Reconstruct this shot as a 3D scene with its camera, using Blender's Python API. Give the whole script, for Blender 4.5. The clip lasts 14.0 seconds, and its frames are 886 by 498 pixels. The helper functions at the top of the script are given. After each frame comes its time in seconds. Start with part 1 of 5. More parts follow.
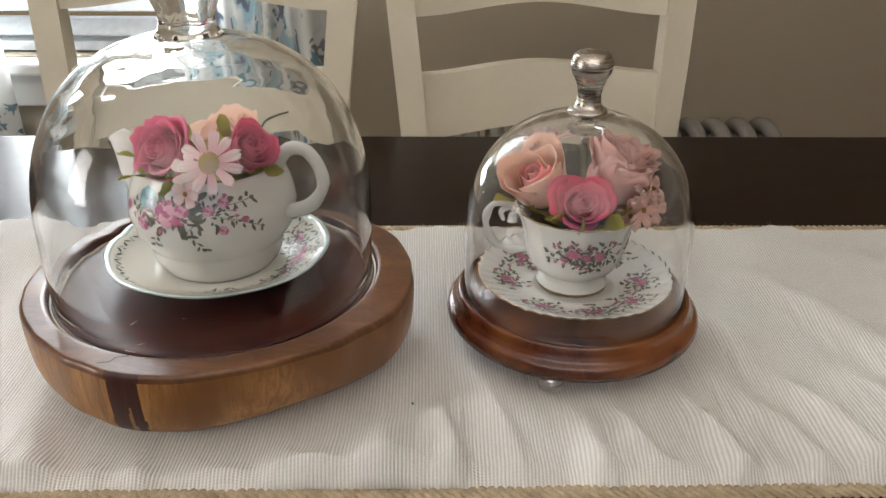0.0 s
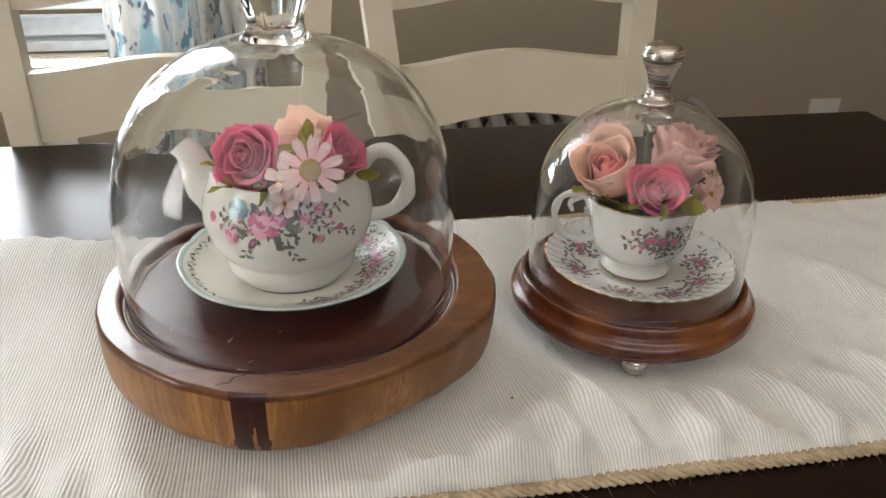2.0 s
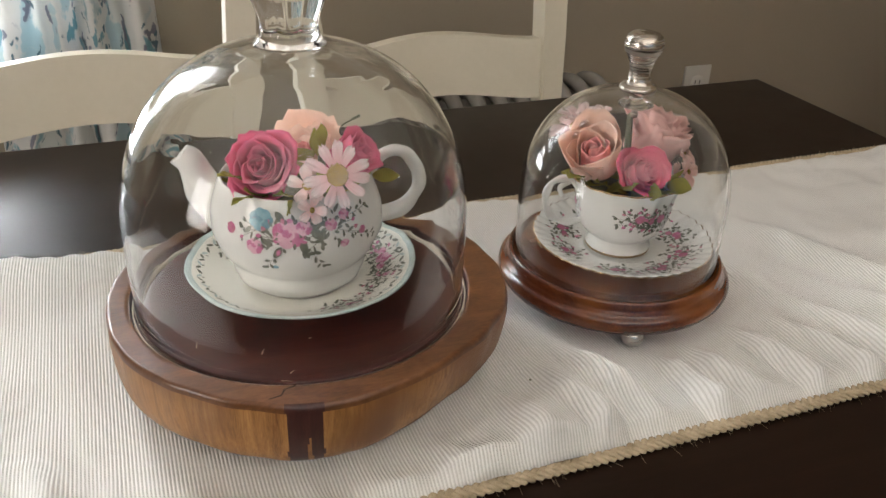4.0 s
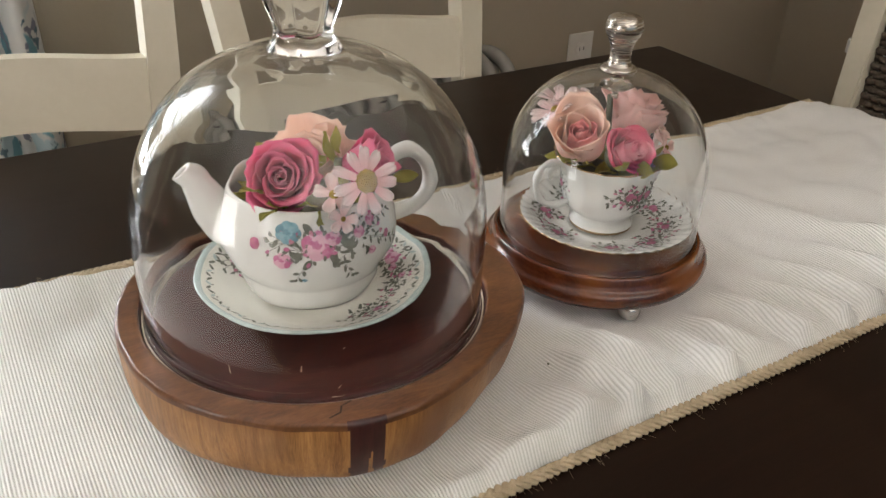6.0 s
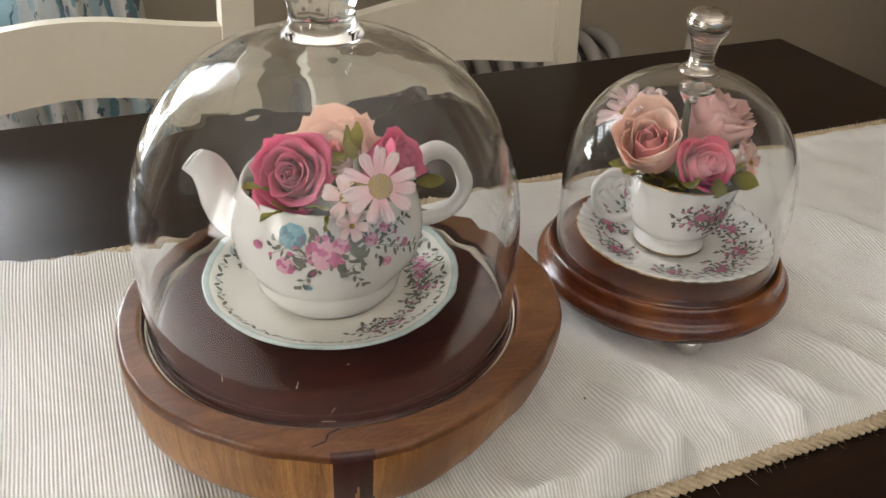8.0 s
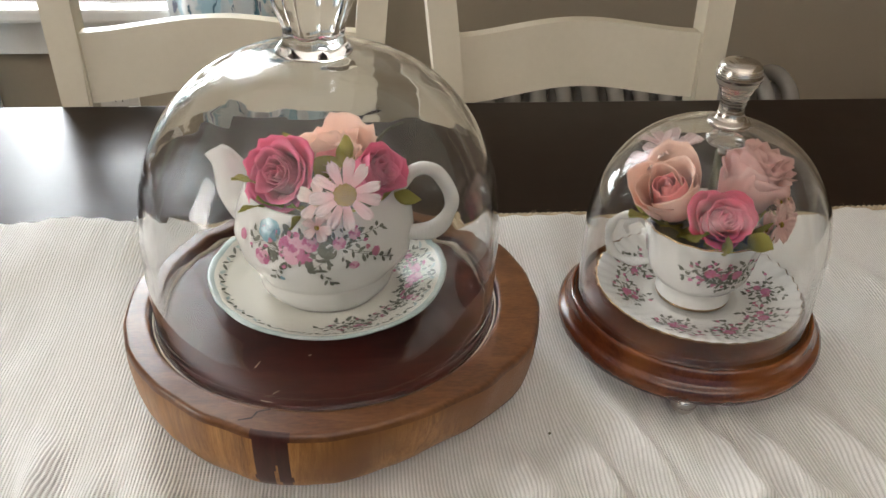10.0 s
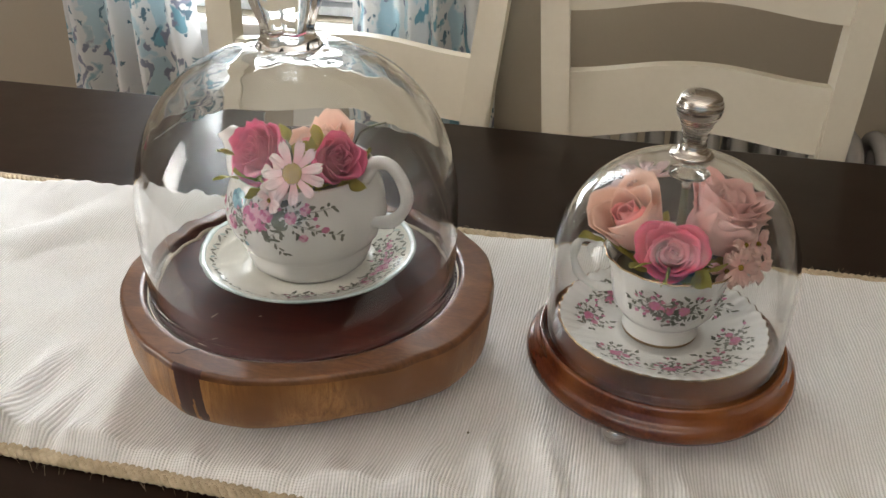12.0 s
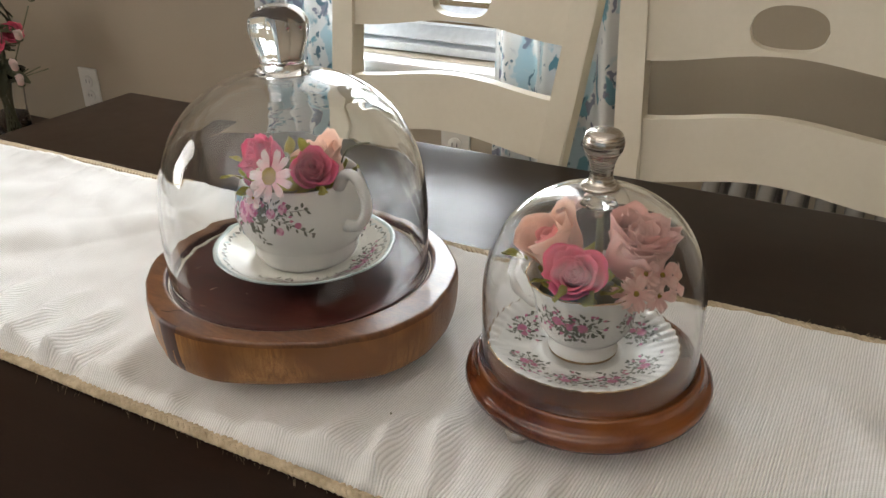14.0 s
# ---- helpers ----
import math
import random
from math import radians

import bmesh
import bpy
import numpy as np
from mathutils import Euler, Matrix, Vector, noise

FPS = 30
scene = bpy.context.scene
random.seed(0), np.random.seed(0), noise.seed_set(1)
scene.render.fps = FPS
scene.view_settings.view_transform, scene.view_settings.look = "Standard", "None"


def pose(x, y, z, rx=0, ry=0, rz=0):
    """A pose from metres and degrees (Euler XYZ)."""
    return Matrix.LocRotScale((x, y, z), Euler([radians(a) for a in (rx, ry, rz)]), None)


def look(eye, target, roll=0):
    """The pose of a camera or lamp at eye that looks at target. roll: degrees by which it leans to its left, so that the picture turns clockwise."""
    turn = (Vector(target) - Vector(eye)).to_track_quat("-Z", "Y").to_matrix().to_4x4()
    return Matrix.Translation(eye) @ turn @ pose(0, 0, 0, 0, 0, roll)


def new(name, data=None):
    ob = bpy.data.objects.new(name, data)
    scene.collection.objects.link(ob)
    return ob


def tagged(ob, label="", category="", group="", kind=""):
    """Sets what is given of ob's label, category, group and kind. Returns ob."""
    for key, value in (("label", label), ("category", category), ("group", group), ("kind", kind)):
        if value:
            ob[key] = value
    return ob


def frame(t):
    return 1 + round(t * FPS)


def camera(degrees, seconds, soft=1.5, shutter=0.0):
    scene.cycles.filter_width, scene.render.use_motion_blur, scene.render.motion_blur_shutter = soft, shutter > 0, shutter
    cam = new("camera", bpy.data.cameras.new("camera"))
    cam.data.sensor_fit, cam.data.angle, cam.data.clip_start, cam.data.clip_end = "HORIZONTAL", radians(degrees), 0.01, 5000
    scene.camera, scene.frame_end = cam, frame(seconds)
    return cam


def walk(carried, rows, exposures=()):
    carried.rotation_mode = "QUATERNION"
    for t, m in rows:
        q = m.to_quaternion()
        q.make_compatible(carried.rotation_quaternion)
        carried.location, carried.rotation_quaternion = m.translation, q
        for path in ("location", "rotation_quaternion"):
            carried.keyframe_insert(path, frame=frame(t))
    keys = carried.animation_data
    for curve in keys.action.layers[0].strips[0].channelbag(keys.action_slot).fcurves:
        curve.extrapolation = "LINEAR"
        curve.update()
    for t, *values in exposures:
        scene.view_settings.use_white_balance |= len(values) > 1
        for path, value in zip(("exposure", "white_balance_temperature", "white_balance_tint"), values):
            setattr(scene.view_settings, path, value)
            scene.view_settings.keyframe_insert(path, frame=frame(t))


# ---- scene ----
cam = camera(55.4, 14.0)
PATH = [
    (0, (0.011, 0.019, 1.095), (-0.003, 1.804, 0.194), 0.6),
    (0.5, (-0.025, 0.029, 1.093), (0.028, 1.811, 0.186), 1.0),
    (1, (-0.072, 0.036, 1.098), (0.059, 1.808, 0.18), 1.2),
    (1.5, (-0.113, 0.035, 1.101), (0.11, 1.794, 0.175), 1.6),
    (2, (-0.127, 0.029, 1.099), (0.15, 1.782, 0.177), 1.3),
    (2.5, (-0.145, 0.03, 1.1), (0.193, 1.767, 0.168), 1.7),
    (3, (-0.148, 0.037, 1.1), (0.251, 1.754, 0.156), 2.1),
    (3.5, (-0.163, 0.043, 1.1), (0.312, 1.737, 0.148), 2.0),
    (4, (-0.226, 0.049, 1.113), (0.369, 1.696, 0.146), 2.2),
    (6.5, (-0.314, 0.11, 1.122), (0.575, 1.583, 0.102), 2.4),
    (7, (-0.3, 0.12, 1.118), (0.535, 1.612, 0.081), 2.6),
    (7.5, (-0.272, 0.129, 1.115), (0.463, 1.657, 0.055), 2.6),
    (10, (-0.11, 0.085, 1.135), (0.02, 1.769, 0.064), 1.9),
    (10.5, (-0.065, 0.059, 1.137), (-0.066, 1.765, 0.094), 1.9),
    (11, (0.009, 0.037, 1.138), (-0.149, 1.75, 0.118), 1.3),
    (11.5, (0.057, 0.036, 1.131), (-0.239, 1.742, 0.131), 1.1),
    (12, (0.072, 0.058, 1.129), (-0.354, 1.743, 0.138), 1.0),
    (12.5, (0.127, 0.063, 1.125), (-0.453, 1.708, 0.147), 0.3),
    (13, (0.184, 0.052, 1.133), (-0.486, 1.669, 0.165), 0.8),
    (13.5, (0.252, 0.057, 1.133), (-0.579, 1.621, 0.204), -0.3),
    (14, (0.28, 0.054, 1.143), (-0.643, 1.586, 0.249), -0.9),
]
TURN = pose(0, 0, 0, 0, 0, -2.0)
walk(cam, [(t, TURN @ look(eye, target, roll)) for t, eye, target, roll in PATH])

# ---- light ----
world = bpy.data.worlds.new("world")
scene.world = world
world.use_nodes = True
_wn = world.node_tree.nodes
_sky = _wn.new("ShaderNodeTexSky")
_sky.sky_type = "NISHITA"
_sky.sun_disc = False
_sky.sun_elevation = radians(38)
_sky.sun_rotation = radians(-20)
world.node_tree.links.new(_sky.outputs[0], _wn["Background"].inputs[0])
_wn["Background"].inputs[1].default_value = 0.12
scene.view_settings.exposure = -0.44


def area_lamp(name, where, toward, w, h, power, colour, spread=180):
    data = bpy.data.lights.new(name, "AREA")
    data.shape, data.size, data.size_y, data.energy, data.color = "RECTANGLE", w, h, power, colour
    data.spread = radians(spread)
    ob = new(name, data)
    ob.matrix_world = look(where, toward)
    return ob


WALL_Y, LEFT_X, RIGHT_X, FRONT_Y, CEIL = 1.60, -2.60, 1.733, -2.60, 2.45
WIN = (-0.90, -0.32, 0.70, 1.95)          # window in the back wall: x0, x1, z0, z1
FILL_OPENING = (-1.7, 1.5, 0.95, 2.35)            # unseen opening added in the wall behind the walk, for the fill lamp
SIDE = (-0.40, 0.20, 0.85, 2.10)            # window in the left wall: y0, y1, z0, z1
area_lamp("window_light", (-0.61, WALL_Y + 0.22, 1.33), (-0.61, 0.0, 2.0), 0.62, 1.25, 90, (0.93, 0.97, 1.0))
# added fill from behind the walk, aimed up to bounce off the ceiling
area_lamp("front_fill_light", (-0.1, FRONT_Y - 0.06, 1.65), (0.0, -0.4, 3.3), 3.1, 1.35, 92, (1.0, 0.93, 0.87), 76)
area_lamp("side_light", (LEFT_X - 0.10, -0.10, 1.47), (0, 0.2, 2.3), 0.56, 1.2, 34, (1.0, 0.95, 0.91))



# ---- materials ----
def nodes_of(name):
    m = bpy.data.materials.new(name)
    m.use_nodes = True
    nt = m.node_tree
    return m, nt, nt.nodes, nt.links, nt.nodes["Principled BSDF"]


def coords(nt, kind="Object", scale=(1, 1, 1)):
    tc = nt.nodes.new("ShaderNodeTexCoord")
    mp = nt.nodes.new("ShaderNodeMapping")
    mp.inputs["Scale"].default_value = scale
    nt.links.new(tc.outputs[kind], mp.inputs[0])
    return mp.outputs[0]


def noise_tex(nt, vec, scale, detail=4, rough=0.55, dist=0.0):
    n = nt.nodes.new("ShaderNodeTexNoise")
    n.inputs["Scale"].default_value = scale
    n.inputs["Detail"].default_value = detail
    n.inputs["Roughness"].default_value = rough
    n.inputs["Distortion"].default_value = dist
    nt.links.new(vec, n.inputs["Vector"])
    return n.outputs[0]


def ramp(nt, fac, stops):
    r = nt.nodes.new("ShaderNodeValToRGB")
    e = r.color_ramp.elements
    while len(e) < len(stops):
        e.new(0.5)
    for k, (p, c) in enumerate(stops):
        e[k].position, e[k].color = p, (*c, 1)
    nt.links.new(fac, r.inputs[0])
    return r.outputs[0]


def mixc(nt, fac, a, b, mode="MIX"):
    n = nt.nodes.new("ShaderNodeMix")
    n.data_type, n.blend_type = "RGBA", mode
    for sock, v in ((0, fac), (6, a), (7, b)):
        if isinstance(v, (int, float)):
            n.inputs[sock].default_value = v
        elif isinstance(v, tuple):
            n.inputs[sock].default_value = (*v, 1)
        else:
            nt.links.new(v, n.inputs[sock])
    return n.outputs[2]


def bump(nt, bsdf, height, strength=0.2, dist=0.002):
    b = nt.nodes.new("ShaderNodeBump")
    b.inputs["Strength"].default_value = strength
    b.inputs["Distance"].default_value = dist
    nt.links.new(height, b.inputs["Height"])
    nt.links.new(b.outputs[0], bsdf.inputs["Normal"])
    return b


def painted(name, dark, light, rough=0.45, scale=4.0, grain=90.0, relief=0.08, coat=0.0, sub=0.0):
    """A plain coloured surface with broad and fine variation."""
    m, nt, nd, lk, b = nodes_of(name)
    v = coords(nt)
    big, fine = noise_tex(nt, v, scale, 3), noise_tex(nt, v, grain, 3)
    c = ramp(nt, big, [(0.3, dark), (0.7, light)])
    c = mixc(nt, 0.18, c, ramp(nt, fine, [(0.35, dark), (0.65, light)]))
    lk.new(c, b.inputs["Base Color"])
    b.inputs["Roughness"].default_value = rough
    b.inputs["Coat Weight"].default_value = coat
    b.inputs["Coat Roughness"].default_value = 0.06
    if sub:
        b.inputs["Subsurface Weight"].default_value = sub
        b.inputs["Subsurface Radius"].default_value = (0.004, 0.002, 0.0015)
    if relief:
        bump(nt, b, fine, relief, 0.001)
    return m


def wood(name, tones, scale=(1, 12, 12), rough=0.3, coat=0.3, grain=6.0, relief=0.06, blotch=None):
    m, nt, nd, lk, b = nodes_of(name)
    v = coords(nt, "Object", scale)
    g = noise_tex(nt, v, grain, 6, 0.6, 1.2)
    fine = noise_tex(nt, coords(nt, "Object", tuple(s * 4 for s in scale)), grain * 3, 4, 0.6)
    c = ramp(nt, g, [(0.28, tones[0]), (0.5, tones[1]), (0.75, tones[2])])
    c = mixc(nt, 0.3, c, ramp(nt, fine, [(0.35, tones[0]), (0.7, tones[2])]))
    if blotch:
        f = noise_tex(nt, coords(nt), 14, 2)
        c = mixc(nt, ramp(nt, f, [(0.45, (0, 0, 0)), (0.62, (1, 1, 1))]), c, blotch, "MIX")
    lk.new(c, b.inputs["Base Color"])
    rr = ramp(nt, noise_tex(nt, coords(nt), 30, 4), [(0.3, (rough * 0.92,) * 3), (0.75, (rough * 1.12,) * 3)])
    lk.new(rr, b.inputs["Roughness"])
    b.inputs["Coat Weight"].default_value = coat
    b.inputs["Coat Roughness"].default_value = 0.12
    bump(nt, b, fine, relief, 0.0006)
    return m


def glass(name, rough=0.0, tint=(0.985, 0.995, 0.99)):
    m, nt, nd, lk, b = nodes_of(name)
    b.inputs["Base Color"].default_value = (*tint, 1)
    b.inputs["Transmission Weight"].default_value = 1
    b.inputs["IOR"].default_value = 1.40
    b.inputs["Roughness"].default_value = rough
    return m


def metal(name, colour, rough):
    m, nt, nd, lk, b = nodes_of(name)
    b.inputs["Base Color"].default_value = (*colour, 1)
    b.inputs["Metallic"].default_value = 1
    v = coords(nt, "Object", (1, 1, 30))
    lk.new(ramp(nt, noise_tex(nt, v, 30, 3), [(0.3, (rough * 0.9,) * 3), (0.7, (rough * 1.1,) * 3)]), b.inputs["Roughness"])
    return m


def ribbed_cloth():
    m, nt, nd, lk, b = nodes_of("ribbed_linen")
    v = coords(nt, "UV")
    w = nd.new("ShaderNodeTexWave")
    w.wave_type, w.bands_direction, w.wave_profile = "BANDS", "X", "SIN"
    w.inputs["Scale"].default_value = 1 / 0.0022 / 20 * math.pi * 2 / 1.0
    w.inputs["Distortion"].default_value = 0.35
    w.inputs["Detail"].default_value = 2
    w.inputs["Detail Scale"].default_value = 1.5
    lk.new(v, w.inputs["Vector"])
    weave = nd.new("ShaderNodeTexWave")
    weave.bands_direction = "Y"
    weave.inputs["Scale"].default_value = 1 / 0.0014 / 20 * math.pi * 2
    weave.inputs["Distortion"].default_value = 0.8
    lk.new(v, weave.inputs["Vector"])
    blot = noise_tex(nt, v, 9, 4)
    fib = noise_tex(nt, coords(nt, "UV", (1, 0.25, 1)), 900, 2)
    # shade in the grooves between ribs is put into the colour
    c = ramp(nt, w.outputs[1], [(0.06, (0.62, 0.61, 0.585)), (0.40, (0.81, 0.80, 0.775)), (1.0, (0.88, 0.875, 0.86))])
    c = mixc(nt, 0.16, c, ramp(nt, fib, [(0.3, (0.54, 0.52, 0.485)), (0.7, (0.88, 0.87, 0.845))]))
    c = mixc(nt, 0.10, c, ramp(nt, blot, [(0.3, (0.70, 0.67, 0.62)), (0.7, (0.90, 0.89, 0.86))]))
    lk.new(c, b.inputs["Base Color"])
    b.inputs["Roughness"].default_value = 0.85
    b.inputs["Sheen Weight"].default_value = 0.25
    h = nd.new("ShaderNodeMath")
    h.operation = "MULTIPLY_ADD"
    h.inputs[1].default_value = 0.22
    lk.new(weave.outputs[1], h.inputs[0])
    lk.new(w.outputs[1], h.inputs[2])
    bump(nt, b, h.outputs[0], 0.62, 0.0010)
    return m


def floral_cloth():
    """White cotton printed with sprays of teal and slate leaves."""
    m, nt, nd, lk, b = nodes_of("floral_cotton")
    v = coords(nt, "UV")
    base = (0.74, 0.74, 0.73)
    warp = nd.new("ShaderNodeVectorMath")
    warp.operation = "MULTIPLY_ADD"
    nn = nd.new("ShaderNodeTexNoise")
    nn.inputs["Scale"].default_value = 17
    nn.inputs["Detail"].default_value = 4
    lk.new(v, nn.inputs["Vector"])
    warp.inputs[1].default_value = (0.13, 0.13, 0)
    lk.new(nn.outputs[1], warp.inputs[0])
    lk.new(v, warp.inputs[2])
    c = None
    for scale, cut, tone, off in ((9, 0.36, (0.50, 0.62, 0.66), 7.1), (11, 0.30, (0.20, 0.38, 0.45), 0.0), (15, 0.24, (0.26, 0.27, 0.34), 3.3), (22, 0.22, (0.14, 0.22, 0.27), 5.7)):
        mp = nd.new("ShaderNodeMapping")
        mp.inputs["Location"].default_value = (off, off * 0.7, 0)
        mp.inputs["Rotation"].default_value = (0, 0, 0.5 + off)
        mp.inputs["Scale"].default_value = (1.7, 1, 1)
        lk.new(warp.outputs[0], mp.inputs[0])
        vo = nd.new("ShaderNodeTexVoronoi")
        vo.inputs["Scale"].default_value = scale
        lk.new(mp.outputs[0], vo.inputs["Vector"])
        f = ramp(nt, vo.outputs["Distance"], [(cut - 0.03, (1, 1, 1)), (cut + 0.03, (0, 0, 0))])
        c = mixc(nt, f, base if c is None else c, tone)
    lk.new(c, b.inputs["Base Color"])
    b.inputs["Roughness"].default_value = 0.9
    tr = nd.new("ShaderNodeBsdfTranslucent")
    lk.new(c, tr.inputs[0])
    mx = nd.new("ShaderNodeMixShader")
    mx.inputs[0].default_value = 0.25
    lk.new(b.outputs[0], mx.inputs[1])
    lk.new(tr.outputs[0], mx.inputs[2])
    lk.new(mx.outputs[0], nd["Material Output"].inputs[0])
    return m


def translucent(name, colour, share=0.3, rough=0.6):
    m, nt, nd, lk, b = nodes_of(name)
    v = coords(nt)
    dark = tuple(c * 0.86 for c in colour)
    c = ramp(nt, noise_tex(nt, v, 60, 3), [(0.3, dark), (0.7, colour)])
    lk.new(c, b.inputs["Base Color"])
    b.inputs["Roughness"].default_value = rough
    tr = nd.new("ShaderNodeBsdfTranslucent")
    lk.new(c, tr.inputs[0])
    mx = nd.new("ShaderNodeMixShader")
    mx.inputs[0].default_value = share
    lk.new(b.outputs[0], mx.inputs[1])
    lk.new(tr.outputs[0], mx.inputs[2])
    lk.new(mx.outputs[0], nd["Material Output"].inputs[0])
    return m


def petal_mat(name, inner, outer, vein=0.35):
    """Fabric petal: inner tone at the foot, outer tone at the lip, with fine veins along it."""
    m, nt, nd, lk, b = nodes_of(name)
    uv = coords(nt, "UV")
    sep = nd.new("ShaderNodeSeparateXYZ")
    lk.new(uv, sep.inputs[0])
    c = ramp(nt, sep.outputs[1], [(0.1, inner), (0.8, outer)])
    veins = noise_tex(nt, coords(nt, "UV", (26, 1.6, 1)), 1.0, 3)
    dk = tuple(x * 0.72 for x in outer)
    c = mixc(nt, vein, c, ramp(nt, veins, [(0.35, dk), (0.65, tuple(min(1, x * 1.08) for x in outer))]))
    oi = nd.new("ShaderNodeObjectInfo")
    c = mixc(nt, ramp(nt, oi.outputs["Random"], [(0, (0, 0, 0)), (1, (0.22, 0.22, 0.22))]), c, inner)
    lk.new(c, b.inputs["Base Color"])
    b.inputs["Roughness"].default_value = 0.75
    b.inputs["Sheen Weight"].default_value = 0.08
    bump(nt, b, veins, 0.25, 0.0006)
    tr = nd.new("ShaderNodeBsdfTranslucent")
    lk.new(c, tr.inputs[0])
    mx = nd.new("ShaderNodeMixShader")
    mx.inputs[0].default_value = 0.36
    lk.new(b.outputs[0], mx.inputs[1])
    lk.new(tr.outputs[0], mx.inputs[2])
    lk.new(mx.outputs[0], nd["Material Output"].inputs[0])
    return m


WALL = painted("taupe_wall_paint", (0.335, 0.284, 0.214), (0.37, 0.315, 0.24), 0.75, 1.3, 160, 0.12)
CEILING = painted("white_ceiling_paint", (0.82, 0.81, 0.78), (0.87, 0.86, 0.83), 0.9, 1.0, 120, 0.1)
FLOOR = wood("oak_floor", ((0.16, 0.09, 0.05), (0.24, 0.14, 0.075), (0.32, 0.2, 0.11)), (1, 14, 14), 0.4, 0.1)
TRIM = painted("white_trim_paint", (0.72, 0.71, 0.68), (0.80, 0.79, 0.76), 0.4, 3, 120, 0.04)
TABLE = wood("espresso_wood", ((0.011, 0.005, 0.0028), (0.014, 0.0066, 0.0036), (0.018, 0.0088, 0.0048)), (1, 14, 14), 0.30, 0.0, 5, 0.03)
TABLE.node_tree.nodes["Principled BSDF"].inputs["Specular IOR Level"].default_value = 0.15
CREAM = painted("cream_chair_paint", (0.60, 0.545, 0.425), (0.67, 0.615, 0.495), 0.42, 6, 140, 0.05)
SLAB_SIDE = wood("sapwood_bark_side", ((0.13, 0.048, 0.013), (0.36, 0.165, 0.048), (0.56, 0.30, 0.105)), (60, 60, 3.5), 0.42, 0.1, 3, 0.30, (0.20, 0.085, 0.028))
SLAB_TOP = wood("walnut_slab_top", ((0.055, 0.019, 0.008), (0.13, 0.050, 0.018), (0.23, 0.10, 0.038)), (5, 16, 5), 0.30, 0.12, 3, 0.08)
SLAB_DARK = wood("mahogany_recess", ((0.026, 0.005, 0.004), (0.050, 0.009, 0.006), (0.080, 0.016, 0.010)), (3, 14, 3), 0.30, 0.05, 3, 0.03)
SLAB_DARK.node_tree.nodes["Principled BSDF"].inputs["Specular IOR Level"].default_value = 0.34
STREAK = wood("heartwood_streak", ((0.03, 0.009, 0.008), (0.055, 0.016, 0.013), (0.09, 0.028, 0.02)), (20, 20, 3), 0.4, 0.2, 3, 0.1)
# orange blotch: partly wood tone, partly the rim's reflection put into the colour
MAHOGANY = wood("mahogany_turned", ((0.042, 0.008, 0.0035), (0.090, 0.019, 0.007), (0.155, 0.042, 0.012)), (16, 3, 16), 0.20, 0.25, 3, 0.04, (0.20, 0.062, 0.014))
CRACK = painted("crack_filler", (0.012, 0.006, 0.004), (0.03, 0.015, 0.01), 0.8)
PALE = painted("pale_scratch", (0.42, 0.34, 0.25), (0.55, 0.46, 0.35), 0.7)
# pale tone standing in for the bright line on the glass rim
RIM_GLINT = painted("pale_rim_glint", (0.62, 0.52, 0.39), (0.76, 0.67, 0.53), 0.5, 40, 300, 0.1)
GLASS = glass("clear_glass")
CHROME = metal("satin_nickel", (0.52, 0.48, 0.43), 0.27)
NICKEL = metal("brushed_nickel_foot", (0.55, 0.53, 0.50), 0.28)
GOLD = metal("gold_trim", (0.62, 0.44, 0.26), 0.25)
CHINA = painted("bone_china", (0.70, 0.685, 0.65), (0.74, 0.725, 0.69), 0.14, 5, 60, 0.0)
CREAM_CHINA = painted("ivory_china", (0.74, 0.715, 0.64), (0.78, 0.755, 0.685), 0.14, 5, 60, 0.0)
for m_ in (CHINA, CREAM_CHINA):
    m_.node_tree.nodes["Principled BSDF"].inputs["Specular IOR Level"].default_value = 0.32
TEAL = painted("teal_border_glaze", (0.38, 0.47, 0.45), (0.60, 0.66, 0.63), 0.15, 60, 300, 0.0, 0.5)
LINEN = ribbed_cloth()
JUTE = painted("jute_cord", (0.36, 0.285, 0.18), (0.60, 0.50, 0.345), 0.9, 120, 900, 0.6)
FLORAL = floral_cloth()
BLIND = translucent("white_blind_slat", (0.82, 0.83, 0.84), 0.35, 0.5)
IRON = painted("grey_radiator_enamel", (0.24, 0.225, 0.21), (0.32, 0.305, 0.285), 0.26, 8, 60, 0.05)
WOVEN = painted("dark_woven_rush", (0.03, 0.022, 0.016), (0.16, 0.12, 0.085), 0.8, 260, 420, 0.8)
PLATE = painted("outlet_plastic", (0.60, 0.58, 0.53), (0.66, 0.64, 0.59), 0.35, 3, 60, 0.0)
SLOT = painted("dark_slot", (0.02, 0.02, 0.02), (0.03, 0.03, 0.03), 0.6)
PETAL_ROSE = petal_mat("deep_rose_petal", (0.60, 0.055, 0.17), (0.86, 0.22, 0.37), 0.16)
PETAL_PINK = petal_mat("bright_pink_petal", (0.72, 0.05, 0.15), (0.88, 0.17, 0.29), 0.16)
PETAL_PEACH = petal_mat("peach_petal", (0.98, 0.61, 0.48), (0.99, 0.77, 0.65), 0.12)
PETAL_BLUSH = petal_mat("blush_petal", (0.98, 0.46, 0.42), (0.99, 0.70, 0.64), 0.16)
PETAL_PALE = petal_mat("pale_pink_petal", (0.88, 0.58, 0.57), (0.94, 0.82, 0.79), 0.2)
PETAL_DAISY = petal_mat("daisy_petal", (0.82, 0.46, 0.50), (0.90, 0.80, 0.79), 0.2)
PETAL_DUSTY = petal_mat("dusty_blush_petal", (0.88, 0.50, 0.45), (0.95, 0.71, 0.64), 0.25)
